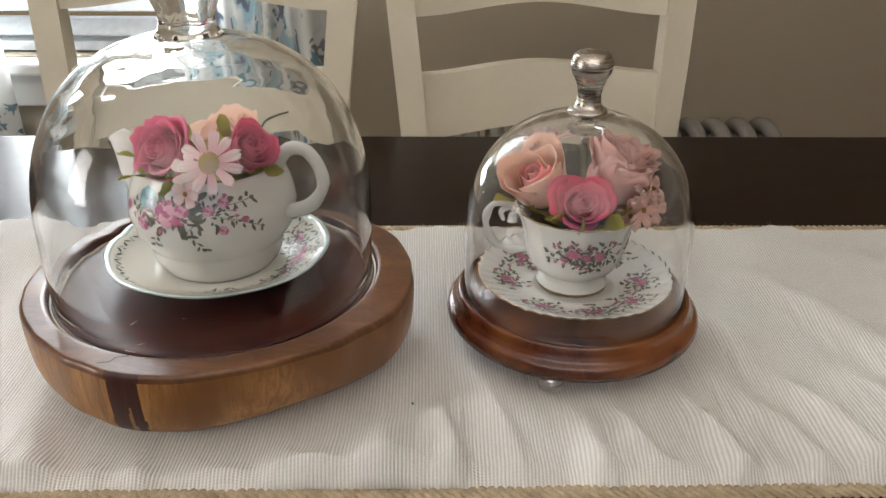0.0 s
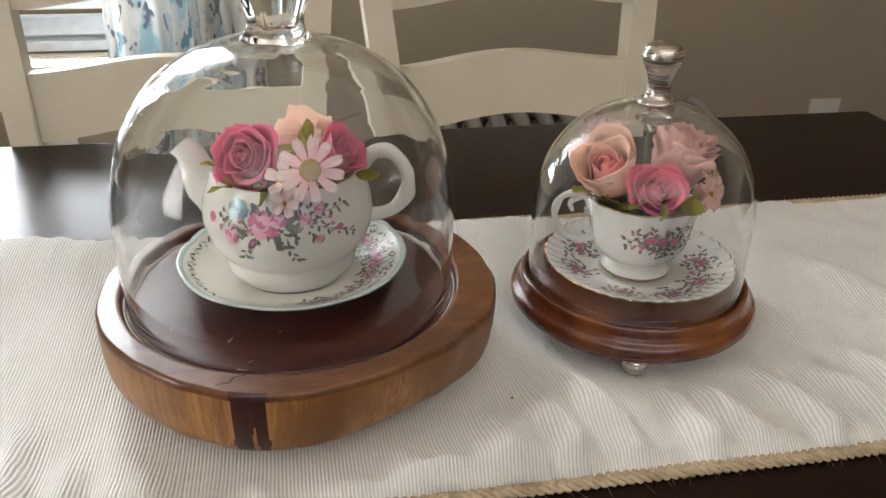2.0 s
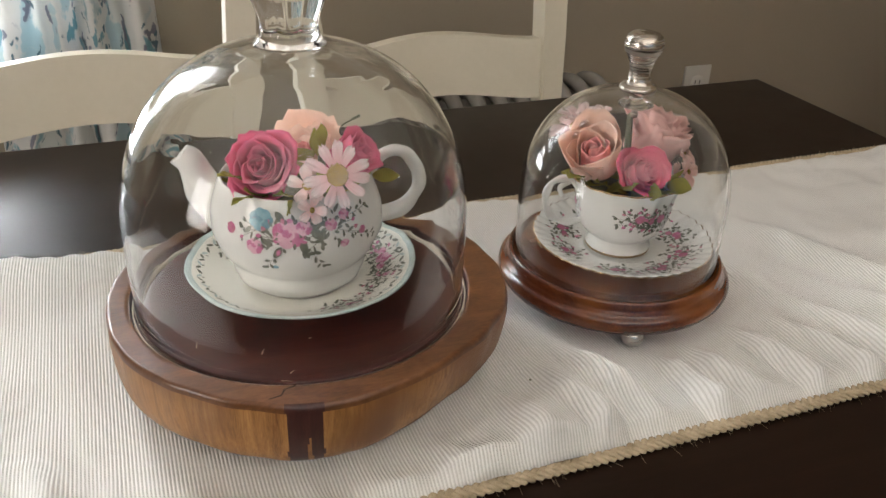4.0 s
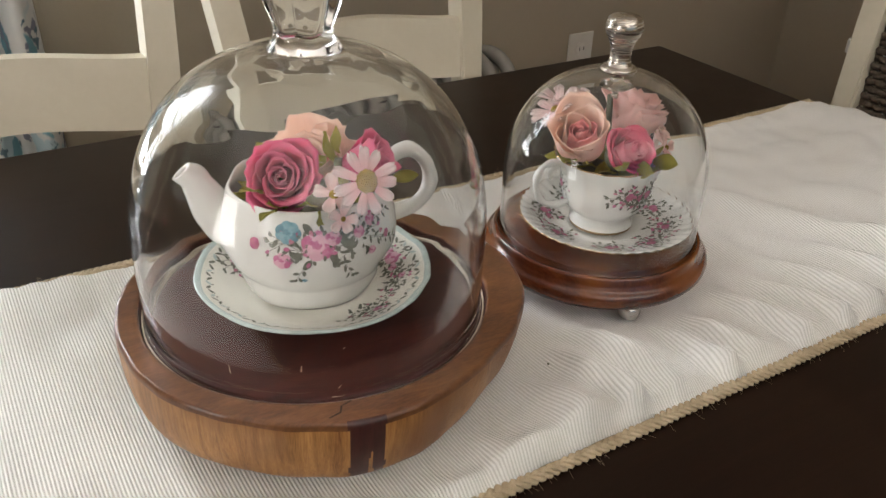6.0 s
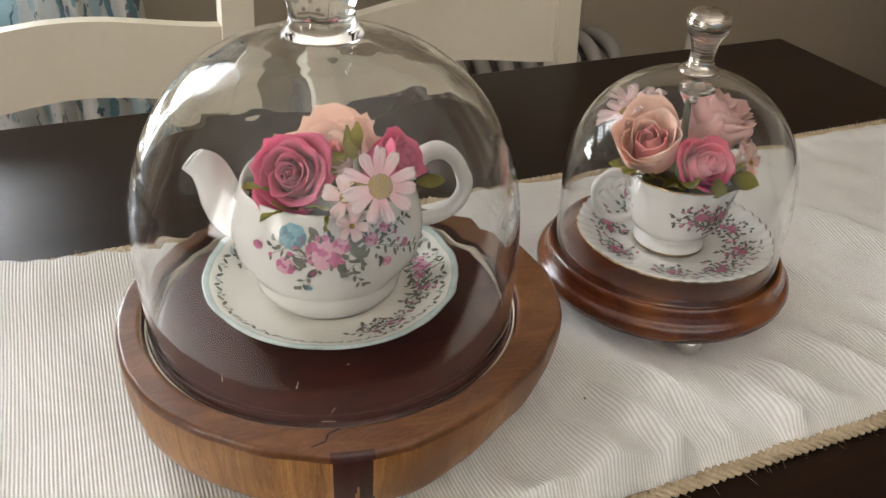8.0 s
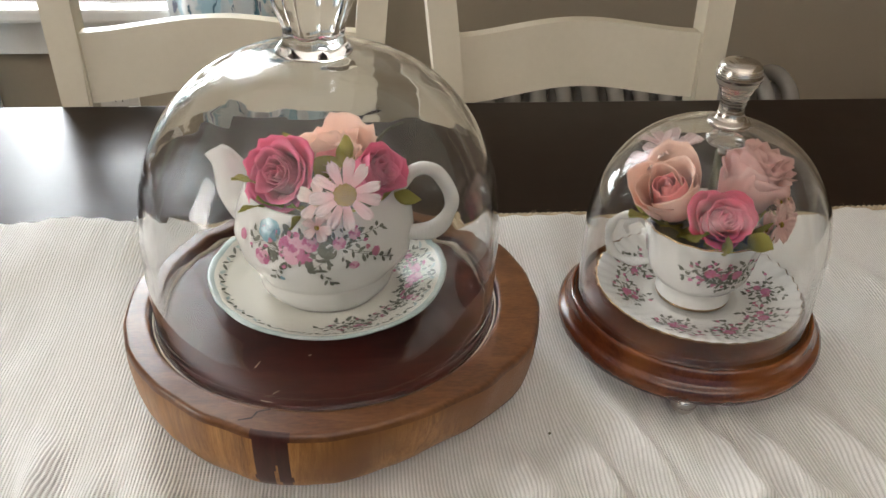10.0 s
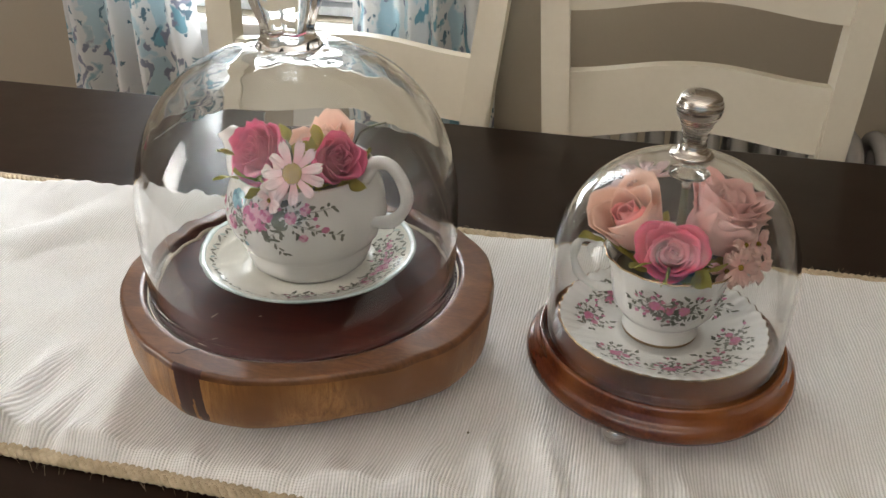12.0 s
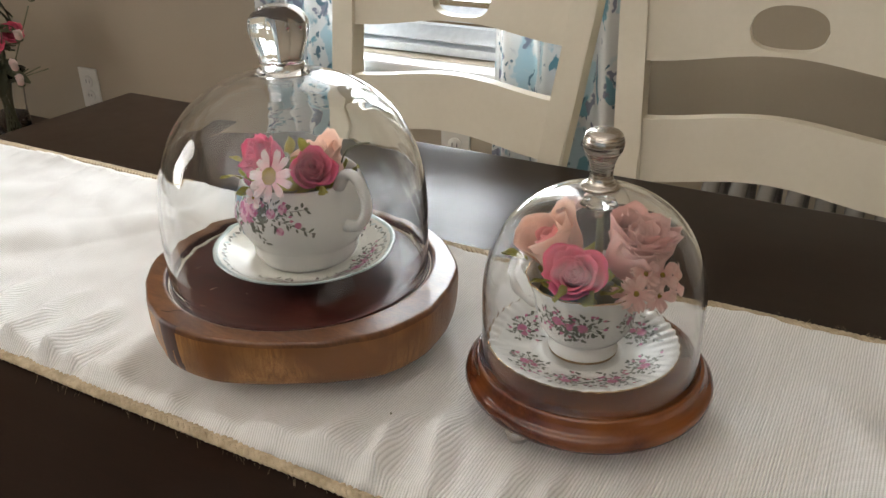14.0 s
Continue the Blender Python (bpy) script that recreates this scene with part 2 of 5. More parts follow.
LEAF = petal_mat("olive_leaf", (0.30, 0.27, 0.04), (0.44, 0.41, 0.09), 0.45)
STEM = painted("green_stem", (0.10, 0.11, 0.06), (0.17, 0.17, 0.10), 0.7)
POLLEN = painted("daisy_pollen", (0.25, 0.15, 0.012), (0.44, 0.29, 0.025), 0.9, 400, 900, 0.8)
PETAL_CORAL = petal_mat("coral_heart_petal", (0.92, 0.27, 0.29), (0.97, 0.47, 0.45), 0.15)
INK_PINK = painted("rose_print", (0.48, 0.13, 0.25), (0.60, 0.24, 0.36), 0.16, 200, 400, 0)
INK_LIGHT = painted("pale_rose_print", (0.68, 0.36, 0.46), (0.74, 0.47, 0.55), 0.16, 200, 400, 0)
INK_GREEN = painted("grey_green_print", (0.11, 0.115, 0.092), (0.24, 0.24, 0.20), 0.16, 160, 400, 0)
INK_BLUE = painted("blue_rose_print", (0.20, 0.38, 0.45), (0.36, 0.52, 0.58), 0.16, 200, 400, 0)
INK_SLATE = painted("slate_blue_print", (0.11, 0.24, 0.30), (0.22, 0.36, 0.42), 0.16, 200, 400, 0)
INK_RED = painted("red_rose_print", (0.46, 0.15, 0.22), (0.58, 0.27, 0.33), 0.16, 200, 400, 0)


# ---- building helpers ----
def mesh_of(name, bm, mats, smooth=True):
    me = bpy.data.meshes.new(name)
    bmesh.ops.recalc_face_normals(bm, faces=bm.faces)
    bm.to_mesh(me)
    bm.free()
    for m in mats if isinstance(mats, (list, tuple)) else [mats]:
        me.materials.append(m)
    if smooth:
        me.polygons.foreach_set("use_smooth", [True] * len(me.polygons))
    return me


def part(name, bm, material, parent, label="", smooth=True):
    ob = new(name, mesh_of(name, bm, material, smooth))
    ob.parent = parent
    if label:
        ob["label"] = label
    return ob


def thing(name, where, label, category, group="", rz=0.0):
    e = new(name)
    e.empty_display_size = 0.02
    e.matrix_world = pose(*where, 0, 0, rz)
    return tagged(e, label, category, group)


def single(name, bm, material, label, category, smooth=True, kind="", group=""):
    return tagged(new(name, mesh_of(name, bm, material, smooth)), label, category, group, kind)


def box(bm, x0, x1, y0, y1, z0, z1, bevel=0.0, m=None, mat=0):
    r = bmesh.ops.create_cube(bm, size=1)
    vs = r["verts"]
    bmesh.ops.scale(bm, vec=(x1 - x0, y1 - y0, z1 - z0), verts=vs)
    bmesh.ops.translate(bm, vec=((x0 + x1) / 2, (y0 + y1) / 2, (z0 + z1) / 2), verts=vs)
    if m is not None:
        bmesh.ops.transform(bm, matrix=m, verts=vs)
    fs = {f for v in vs for f in v.link_faces}
    for f in fs:
        f.material_index = mat
    if bevel:
        es = list({e for v in vs for e in v.link_edges})
        bmesh.ops.bevel(bm, geom=es, offset=bevel, segments=2, affect="EDGES", profile=0.6)
    return bm


def lathe(profile, seg=96, mod=None, mats=None, bm=None, centre=(0, 0)):
    """Turns (r, z) points round the z axis; mod(angle, r, z) may move a point; mats gives a slot per profile step."""
    bm = bm or bmesh.new()
    rings = []
    for r, z in profile:
        if r < 1e-6:
            rings.append([bm.verts.new((centre[0], centre[1], z))])
            continue
        ring = []
        for k in range(seg):
            a = 2 * math.pi * k / seg
            rr, zz = mod(a, r, z) if mod else (r, z)
            ring.append(bm.verts.new((centre[0] + rr * math.cos(a), centre[1] + rr * math.sin(a), zz)))
        rings.append(ring)
    for i in range(len(rings) - 1):
        a, b = rings[i], rings[i + 1]
        for k in range(seg):
            n = (k + 1) % seg
            if len(a) == 1 and len(b) == 1:
                continue
            if len(a) == 1:
                f = bm.faces.new((a[0], b[k], b[n]))
            elif len(b) == 1:
                f = bm.faces.new((a[k], a[n], b[0]))
            else:
                f = bm.faces.new((a[k], a[n], b[n], b[k]))
            if mats:
                f.material_index = mats[i]
    bmesh.ops.remove_doubles(bm, verts=bm.verts, dist=1e-7)
    return bm


def tube(path, radii, seg=12, bm=None, flat=1.0, cap=True):
    """A round bar along a path; flat squeezes it across."""
    bm = bm or bmesh.new()
    rings, up = [], Vector((0.123, 0.31, 0.94))
    pts = [Vector(p) for p in path]
    for i, p in enumerate(pts):
        d = (pts[min(i + 1, len(pts) - 1)] - pts[max(i - 1, 0)]).normalized()
        s = d.cross(up)
        s = s.normalized() if s.length > 1e-4 else Vector((1, 0, 0))
        u = s.cross(d).normalized()
        up = u
        r = radii[i] if isinstance(radii, (list, tuple)) else radii
        rings.append([bm.verts.new(p + s * r * math.cos(2 * math.pi * k / seg) + u * r * flat * math.sin(2 * math.pi * k / seg)) for k in range(seg)])
    for a, b in zip(rings, rings[1:]):
        for k in range(seg):
            n = (k + 1) % seg
            bm.faces.new((a[k], a[n], b[n], b[k]))
    if cap:
        bm.faces.new(rings[0][::-1])
        bm.faces.new(rings[-1])
    return bm


def bez(points, n=24):
    """Catmull-Rom through points."""
    p = [Vector(q) for q in points]
    p = [2 * p[0] - p[1]] + p + [2 * p[-1] - p[-2]]
    out = []
    for i in range(1, len(p) - 2):
        for k in range(n):
            t = k / n
            a, b, c, d = p[i - 1:i + 3]
            out.append(0.5 * ((2 * b) + (c - a) * t + (2 * a - 5 * b + 4 * c - d) * t * t + (3 * b - a - 3 * c + d) * t ** 3))
    out.append(p[-2])
    return out


def wall_with_hole(name, axis, at, thick, u0, u1, z1, hole):
    """A wall along x (axis 'x') or y, with one opening cut through it, butted from four blocks."""
    bm = bmesh.new()
    h = hole
    cells = [(u0, u1, 0, z1)] if not h else [(u0, h[0], 0, z1), (h[1], u1, 0, z1), (h[0], h[1], 0, h[2]), (h[0], h[1], h[3], z1)]
    for a, b, c, d in cells:
        if axis == "x":
            box(bm, a, b, at, at + thick, c, d)
        else:
            box(bm, at, at + thick, a, b, c, d)
    bmesh.ops.remove_doubles(bm, verts=bm.verts, dist=1e-5)
    return single(name, bm, WALL, "taupe painted plaster wall", "wall", False, "structure")


# ---- room ----
wall_with_hole("wall_north", "x", WALL_Y, 0.16, LEFT_X - 0.16, RIGHT_X + 0.16, CEIL, WIN)
wall_with_hole("wall_south", "x", FRONT_Y - 0.16, 0.16, LEFT_X - 0.16, RIGHT_X + 0.16, CEIL, FILL_OPENING)
wall_with_hole("wall_west", "y", LEFT_X - 0.16, 0.16, FRONT_Y, WALL_Y, CEIL, SIDE)
wall_with_hole("wall_east", "y", RIGHT_X, 0.16, FRONT_Y, WALL_Y, CEIL, None)
single("ceiling", box(bmesh.new(), LEFT_X - 0.16, RIGHT_X + 0.16, FRONT_Y - 0.16, WALL_Y + 0.16, CEIL, CEIL + 0.1), CEILING,
       "white painted flat ceiling", "ceiling", False, "structure")
single("floor", box(bmesh.new(), LEFT_X - 0.16, RIGHT_X + 0.16, FRONT_Y - 0.16, WALL_Y + 0.16, -0.1, 0.0), FLOOR,
       "brown oak plank floor", "floor", False, "structure")
single("baseboard", box(bmesh.new(), LEFT_X, RIGHT_X, WALL_Y - 0.016, WALL_Y - 0.001, 0.0, 0.11, 0.003), TRIM,
       "white painted baseboard along the wall", "baseboard", False, "structure")

# window in the back wall
win = tagged(new("window_1"), "white framed window with horizontal blinds above a painted sill", "window", "", "structure")
win.matrix_world = pose(0, 0, 0)
x0, x1, z0, z1 = WIN
bm = bmesh.new()
for a, b, c, d in ((x0, x0 + 0.05, z0, z1), (x1 - 0.05, x1, z0, z1), (x0 + 0.05, x1 - 0.05, z0, z0 + 0.05), (x0 + 0.05, x1 - 0.05, z1 - 0.05, z1), (x0 + 0.05, x1 - 0.05, 1.31, 1.35)):
    box(bm, a, b, WALL_Y + 0.09, WALL_Y + 0.13, c, d, 0.004)
part("window_frame", bm, TRIM, win, "", False)
part("window_sill", box(bmesh.new(), x0 - 0.07, x1 + 0.07, WALL_Y - 0.05, WALL_Y + 0.088, z0 - 0.025, z0 - 0.001, 0.006), TRIM, win, "", False)
part("apron", box(bmesh.new(), x0 - 0.05, x1 + 0.05, WALL_Y - 0.018, WALL_Y - 0.001, z0 - 0.09, z0 - 0.026, 0.003), TRIM, win, "", False)
bm = bmesh.new()
for a, b in ((x0 - 0.06, x0), (x1, x1 + 0.06)):
    box(bm, a, b, WALL_Y - 0.018, WALL_Y - 0.001, z0, z1 + 0.06, 0.003)
box(bm, x0, x1, WALL_Y - 0.018, WALL_Y - 0.001, z1, z1 + 0.06, 0.003)
part("casing", bm, TRIM, win, "", False)
pane = part("pane", box(bmesh.new(), x0 + 0.05, x1 - 0.05, WALL_Y + 0.108, WALL_Y + 0.112, z0 + 0.05, z1 - 0.05), GLASS, win, "", False)
pane.visible_shadow = False
slat_me = mesh_of("slat", box(bmesh.new(), x0 + 0.012, x1 - 0.012, -0.024, 0.024, -0.0014, 0.0014, 0.0008, pose(0, 0, 0, 28)), BLIND, False)
for k in range(27):
    ob = new("slat", slat_me)
    ob.parent = win
    ob.matrix_world = pose(0, WALL_Y + 0.05, z0 + 0.045 + k * 0.0445)
part("bottom_rail", box(bmesh.new(), x0 + 0.012, x1 - 0.012, WALL_Y + 0.028, WALL_Y + 0.072, z0 + 0.004, z0 + 0.022, 0.003), BLIND, win, "", False)
# openings on the unseen sides get plain white frames; the front one is added
for nm, ax, h, at in (("added_window", "x", FILL_OPENING, FRONT_Y - 0.08), ("window_3", "y", SIDE, LEFT_X - 0.08)):
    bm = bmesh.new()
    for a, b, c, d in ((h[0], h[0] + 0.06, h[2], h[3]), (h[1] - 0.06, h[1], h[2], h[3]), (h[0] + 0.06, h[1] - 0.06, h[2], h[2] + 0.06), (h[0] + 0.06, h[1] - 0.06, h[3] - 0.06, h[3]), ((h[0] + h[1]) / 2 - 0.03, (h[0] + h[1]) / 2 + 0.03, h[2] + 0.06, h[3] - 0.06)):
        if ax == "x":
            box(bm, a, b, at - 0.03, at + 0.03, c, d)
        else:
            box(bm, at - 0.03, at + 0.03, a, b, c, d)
    single(nm, bm, TRIM, "white window frame in a plain wall, out of view", "window", False, "structure")


def curtain(xa, xb, y, ztop, zbot, folds, flare, label):
    bm = bmesh.new()
    uv = bm.loops.layers.uv.new("UVMap")
    nx, nz = folds * 14, 40
    grid = []
    for j in range(nz + 1):
        v = j / nz
        z = ztop + (zbot - ztop) * v
        row = []
        for i in range(nx + 1):
            u = i / nx
            wgt = 0.5 + 0.5 * v
            x = xa + (xb - xa) * u + flare * v * v * (u - 0.5) + 0.006 * math.sin(7 * v + 9 * u)
            yy = y + (0.030 * wgt) * math.sin(2 * math.pi * folds * u + 0.8 * math.sin(3 * v)) + 0.006 * math.sin(11 * u + 5 * v)
            row.append((bm.verts.new((x, yy, z)), (u * folds * 0.16, v * (ztop - zbot))))
        grid.append(row)
    for j in range(nz):
        for i in range(nx):
            q = [grid[j][i], grid[j][i + 1], grid[j + 1][i + 1], grid[j + 1][i]]
            f = bm.faces.new([p[0] for p in q])
            for lp, p in zip(f.loops, q):
                lp[uv].uv = p[1]
    ob = single("curtain", bm, FLORAL, label, "curtain", group="window curtains")
    sol = ob.modifiers.new("thick", "SOLIDIFY")
    sol.thickness = 0.0012
    return ob


curtain(-0.985, -0.76, WALL_Y - 0.09, 2.12, 0.02, 4, 0.10, "white cotton curtain printed with teal leaves, drawn aside")
curtain(-0.40, -0.175, WALL_Y - 0.09, 2.12, 0.02, 4, 0.06, "white cotton curtain with teal leaves beside the blinds")
rod = single("curtain_rod", tube([(-1.12, WALL_Y - 0.09, 2.14), (-0.08, WALL_Y - 0.09, 2.14)], 0.011), NICKEL, "brushed nickel curtain rod above the window", "curtain rod")
for xx in (-1.08, -0.12):
    part("bracket", box(bmesh.new(), xx - 0.01, xx + 0.01, WALL_Y - 0.09, WALL_Y - 0.001, 2.13, 2.15, 0.002), NICKEL, rod, "", False)


def outlet(x, z):
    o = thing("wall_outlet", (x, WALL_Y, z), "ivory plastic wall outlet plate on the taupe wall", "outlet", "wall outlets")
    part("plate", box(bmesh.new(), -0.035, 0.035, -0.0065, -0.0005, -0.057, 0.057, 0.002), PLATE, o, "", False)
    for dz in (0.02, -0.02):
        s = part("socket", lathe([(0, -0.001), (0.0165, -0.001), (0.0165, 0.002), (0.0155, 0.003), (0, 0.003)], 24), PLATE, o)
        s.matrix_world = o.matrix_world @ pose(0, -0.0065, dz, 90)
        part("slit", box(box(bmesh.new(), -0.007, -0.005, -0.0099, -0.0092, dz - 0.004, dz + 0.005), 0.005, 0.007, -0.0099, -0.0092, dz - 0.004, dz + 0.005), SLOT, o, "", False)
    return o


outlet(1.0, 0.515)
outlet(-1.70, 0.504)
outlet(-0.545, 0.50)


# column radiator against the wall
def radiator(xa, xb, y0, y1, top):
    r = thing("radiator", ((xa + xb) / 2, (y0 + y1) / 2, 0), "dark grey cast iron column radiator below the wall", "radiator")
    pitch = 0.042
    n = int((xb - xa) / pitch)
    d = (y1 - y0) / 2
    path = []
    for k in range(13):
        a = math.pi * k / 12
        path.append((0, -(d - 0.02) * math.cos(a) if k not in (0, 12) else (-(d - 0.02) if k == 0 else d - 0.02), top - 0.065 + 0.05 * math.sin(a) ** 0.7))
    full = [(0, -(d - 0.02), 0.06)] + path + [(0, d - 0.02, 0.06)]
    bm = tube(full, 0.0135, 10, None, 1.0)
    for yy in (0.0,):
        tube([(0, yy, 0.1), (0, yy, top - 0.03)], 0.014, 8, bm)
    me = mesh_of("section", bm, IRON)
    for k in range(n):
        o = new("section", me)
        o.parent = r
        o.matrix_world = r.matrix_world @ pose(-(n - 1) / 2 * pitch + k * pitch, 0, 0)
    for zz in (0.12, top - 0.075):
        p = part("hub_pipe", tube([(-(n - 1) / 2 * pitch, 0, zz), ((n - 1) / 2 * pitch, 0, zz)], 0.02, 12), IRON, r)
    for xx in (-(n - 1) / 2 * pitch, (n - 1) / 2 * pitch):
        for yy in (-(d - 0.02), d - 0.02):
            part("foot", lathe([(0, 0), (0.026, 0), (0.02, 0.03), (0.014, 0.075), (0, 0.075)], 16, centre=(xx, yy)), IRON, r)
    return r


radiator(0.03, 0.62, 1.30, 1.465, 0.652)

# ---- dining table ----
TX0, TX1, TY0, TY1, TZ = -0.858, 0.645, 0.095, 1.013, 0.75
table = thing("dining_table", ((TX0 + TX1) / 2, (TY0 + TY1) / 2, 0), "dark espresso stained wooden dining table with a satin top", "table")
hx, hy = (TX1 - TX0) / 2, (TY1 - TY0) / 2
part("tabletop", box(bmesh.new(), -hx, hx, -hy, hy, TZ - 0.03, TZ, 0.004), TABLE, table, "", False)
for a, b, c, d in ((-hx + 0.08, hx - 0.08, -hy + 0.06, -hy + 0.082), (-hx + 0.08, hx - 0.08, hy - 0.082, hy - 0.06), (-hx + 0.06, -hx + 0.08, -hy + 0.082, hy - 0.082), (hx - 0.08, hx - 0.06, -hy + 0.082, hy - 0.082)):
    part("apron", box(bmesh.new(), a, b, c, d, TZ - 0.12, TZ - 0.0305, 0.002), TABLE, table, "", False)
for sx in (-1, 1):
    for sy in (-1, 1):
        bm = bmesh.new()
        box(bm, -0.04, 0.04, -0.04, 0.04, 0, TZ - 0.121, 0.004)
        for v in bm.verts:
            k = 0.7 + 0.3 * v.co.z / (TZ - 0.12)
            v.co.x, v.co.y = v.co.x * k + sx * (hx - 0.075), v.co.y * k + sy * (hy - 0.075)
        part("leg", bm, TABLE, table, "", False)

# ---- runner ----
RY0, RY1 = 0.392, 0.733
BASES = ((-0.130, 0.537, 0.135), (0.121, 0.552, 0.088))


def cloth_height(x, y):
    """Soft folds of the runner above the tabletop, pressed flat under the two stands."""
    p = Vector((x, y, 0))
    h = 0.0028
    e0, e1 = y - RY0, RY1 - y
    pucker = math.exp(-max(e0, 0) / 0.045)
    h += pucker * 0.0165 * (0.6 + 0.5 * math.sin(x * 2 * math.pi / 0.027 + 3.0 * noise.noise(Vector((x * 14, 0, 3))) + 18 * e0))* (0.35 + 0.9 * abs(noise.noise(Vector((x * 6, 2, 1)))))
    pucker2 = math.exp(-max(e1, 0) / 0.022)
    h += pucker2 * 0.0022 * (0.6 + 0.5 * math.sin(x * 2 * math.pi / 0.022 + 3.5 * noise.noise(Vector((x * 16, 5, 3)))))
    # broad soft folds, running slantwise across the cloth
    q = x * 0.93 + (y - 0.55) * 0.36
    r = noise.noise(Vector((q * 11.0, (y * 0.9 - x * 0.35) * 4.0, 1.7)))
    h += 0.0200 * max(0.0, r) ** 1.2
    r = noise.noise(Vector(((x * 0.8 - y * 0.6) * 13 + 4, (x * 0.6 + y * 0.8) * 5, 4.4)))
    h += 0.0140 * max(0.0, r)
    h += 0.0024 * noise.noise(Vector((x * 34, y * 22, 9.1)))
    # one long ridge from beside the small stand to the front edge
    t = (x - (0.30 + 0.45 * (0.62 - y))) / 0.020
    h += 0.0125 * math.exp(-t * t) * max(0.0, min(1.0, (0.66 - y) / 0.08))
    t = (x - (0.235 + 0.25 * (0.56 - y))) / 0.016
    h += 0.0050 * math.exp(-t * t) * max(0.0, min(1.0, (0.58 - y) / 0.06))
    for gx in (-0.46, -0.40, -0.345, -0.30, -0.235, -0.17, -0.125, -0.075, -0.02, 0.018, 0.055, 0.105, 0.140, 0.185, 0.235, 0.27, 0.325, 0.38, 0.44, 0.51):
        t = (x - gx - 0.25 * (0.45 - y) + 0.010 * noise.noise(Vector((gx * 40, y * 25, 2)))) / 0.0095
        h += 0.0120 * math.exp(-t * t) * max(0.0, min(1.0, (0.495 - y) / 0.06))
    # far right: long creases across the end
    k = max(0.0, min(1.0, (x - 0.30) / 0.2))
    h += k * 0.004 * max(0.0, math.sin((y + 0.22 * x) * 70 + 3 * noise.noise(Vector((x * 5, y * 5, 0)))))
    k = max(0.0, min(1.0, (-0.30 - x) / 0.15))
    h += k * 0.006 * max(0.0, noise.noise(Vector(((x + 1.2 * y) * 10, (y - x) * 4, 7.7))))
    for bx, by, br in BASES:
        d = math.hypot(x - bx, y - by)
        w = max(0.0, min(1.0, (d - br * 0.80) / (br * 0.55)))
        w = w * w * (3 - 2 * w)
        h = 0.003 + (h - 0.003) * w
    edge = min(1.0, max(0.0, min(e0, e1) + 0.003) / 0.010)
    return 0.0016 + max(h, 0.0012) * (0.12 + 0.88 * edge)


def runner():
    bm = bmesh.new()
    uv = bm.loops.layers.uv.new("UVMap")
    drop = 0.16
    length = TX1 - TX0 + 2 * drop
    nx, ny = 520, 100
    rad = 0.012
    rows = []
    for i in range(nx + 1):
        s = -drop + length * i / nx
        row = []
        for j in range(ny + 1):
            y = RY0 - 0.004 + (RY1 - RY0 + 0.008) * j / ny
            if s < 0:
                x, over, side = TX0, -s, -1
            elif s > TX1 - TX0:
                x, over, side = TX1, s - (TX1 - TX0), 1
            else:
                x, over, side = TX0 + s, 0.0, 0
            h = cloth_height(x, y)
            if over:
                a = min(over / rad, math.pi / 2)
                down = max(0.0, over - rad * math.pi / 2)
                hh = h
                co = (x + side * ((hh + 0.002) * math.sin(a) + 0.004 * math.sin(a)), y, TZ + hh * math.cos(a) - rad * (1 - math.cos(a)) - down)
            else:
                co = (x, y, TZ + h)
            row.append((bm.verts.new(co), (s, y)))
        rows.append(row)
    for i in range(nx):
        for j in range(ny):
            q = [rows[i][j], rows[i + 1][j], rows[i + 1][j + 1], rows[i][j + 1]]
            f = bm.faces.new([p[0] for p in q])
            for lp, p in zip(f.loops, q):
                lp[uv].uv = p[1]
    return bm


run = thing("table_runner", (0, 0.56, TZ), "off-white ribbed linen table runner with braided jute edges, softly rumpled", "table runner")
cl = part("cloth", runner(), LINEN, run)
cl.matrix_world = pose(0, 0, 0)
sol = cl.modifiers.new("thick", "SOLIDIFY")
sol.thickness, sol.offset = 0.0012, -1


def braid_strand(y, wob, k):
    """One of three cords of the flat jute braid along the runner's edge, hanging over both ends."""
    drop, L, A = 0.16, 0.0165, 0.0037
    length = TX1 - TX0 + 2 * drop
    n = int(length / 0.0016)
    path = []
    for i in range(n + 1):
        s = -drop + length * i / n
        ph = 2 * math.pi * s / L + k * 2 * math.pi / 3
        yy = y + A * math.sin(ph) + wob * noise.noise(Vector((s * 7, y * 3, 0)))
        lift = 0.0026 + 0.0009 * math.sin(2 * ph + 0.6)
        if s < 0:
            path.append((TX0 - 0.003 - lift, yy, TZ + s))
        elif s > TX1 - TX0:
            path.append((TX1 + 0.003 + lift, yy, TZ - (s - (TX1 - TX0))))
        else:
            path.append((TX0 + s, yy, TZ + lift))
    return tube(path, 0.0026, 7, None, 0.52)


for y in (RY0 - 0.0058, RY1 + 0.0058):
    for k in range(3):
        b = part("jute_cord", braid_strand(y, 0.0016, k), JUTE, run, "natural jute cord of the braided edge")
        b.matrix_world = pose(0, 0, 0)
bm = bmesh.new()
for k in range(260):
    x, y = random.uniform(TX0 + 0.02, TX1 - 0.02), random.choice((RY0 - 0.009, RY0 - 0.010, RY1 + 0.010))
    sgn = -1 if y < 0.5 else 1
    a, l = random.uniform(-1.2, 1.2), random.uniform(0.004, 0.011)
    z = TZ + random.uniform(0.0012, 0.005)
    tube([(x, y, z), (x + l * 0.5 * math.sin(a), y + sgn * l * 0.5 * math.cos(a), z + 0.0016), (x + l * math.sin(a + 0.4), y + sgn * l * math.cos(a), TZ + 0.0008)], 0.00009, 3, bm)
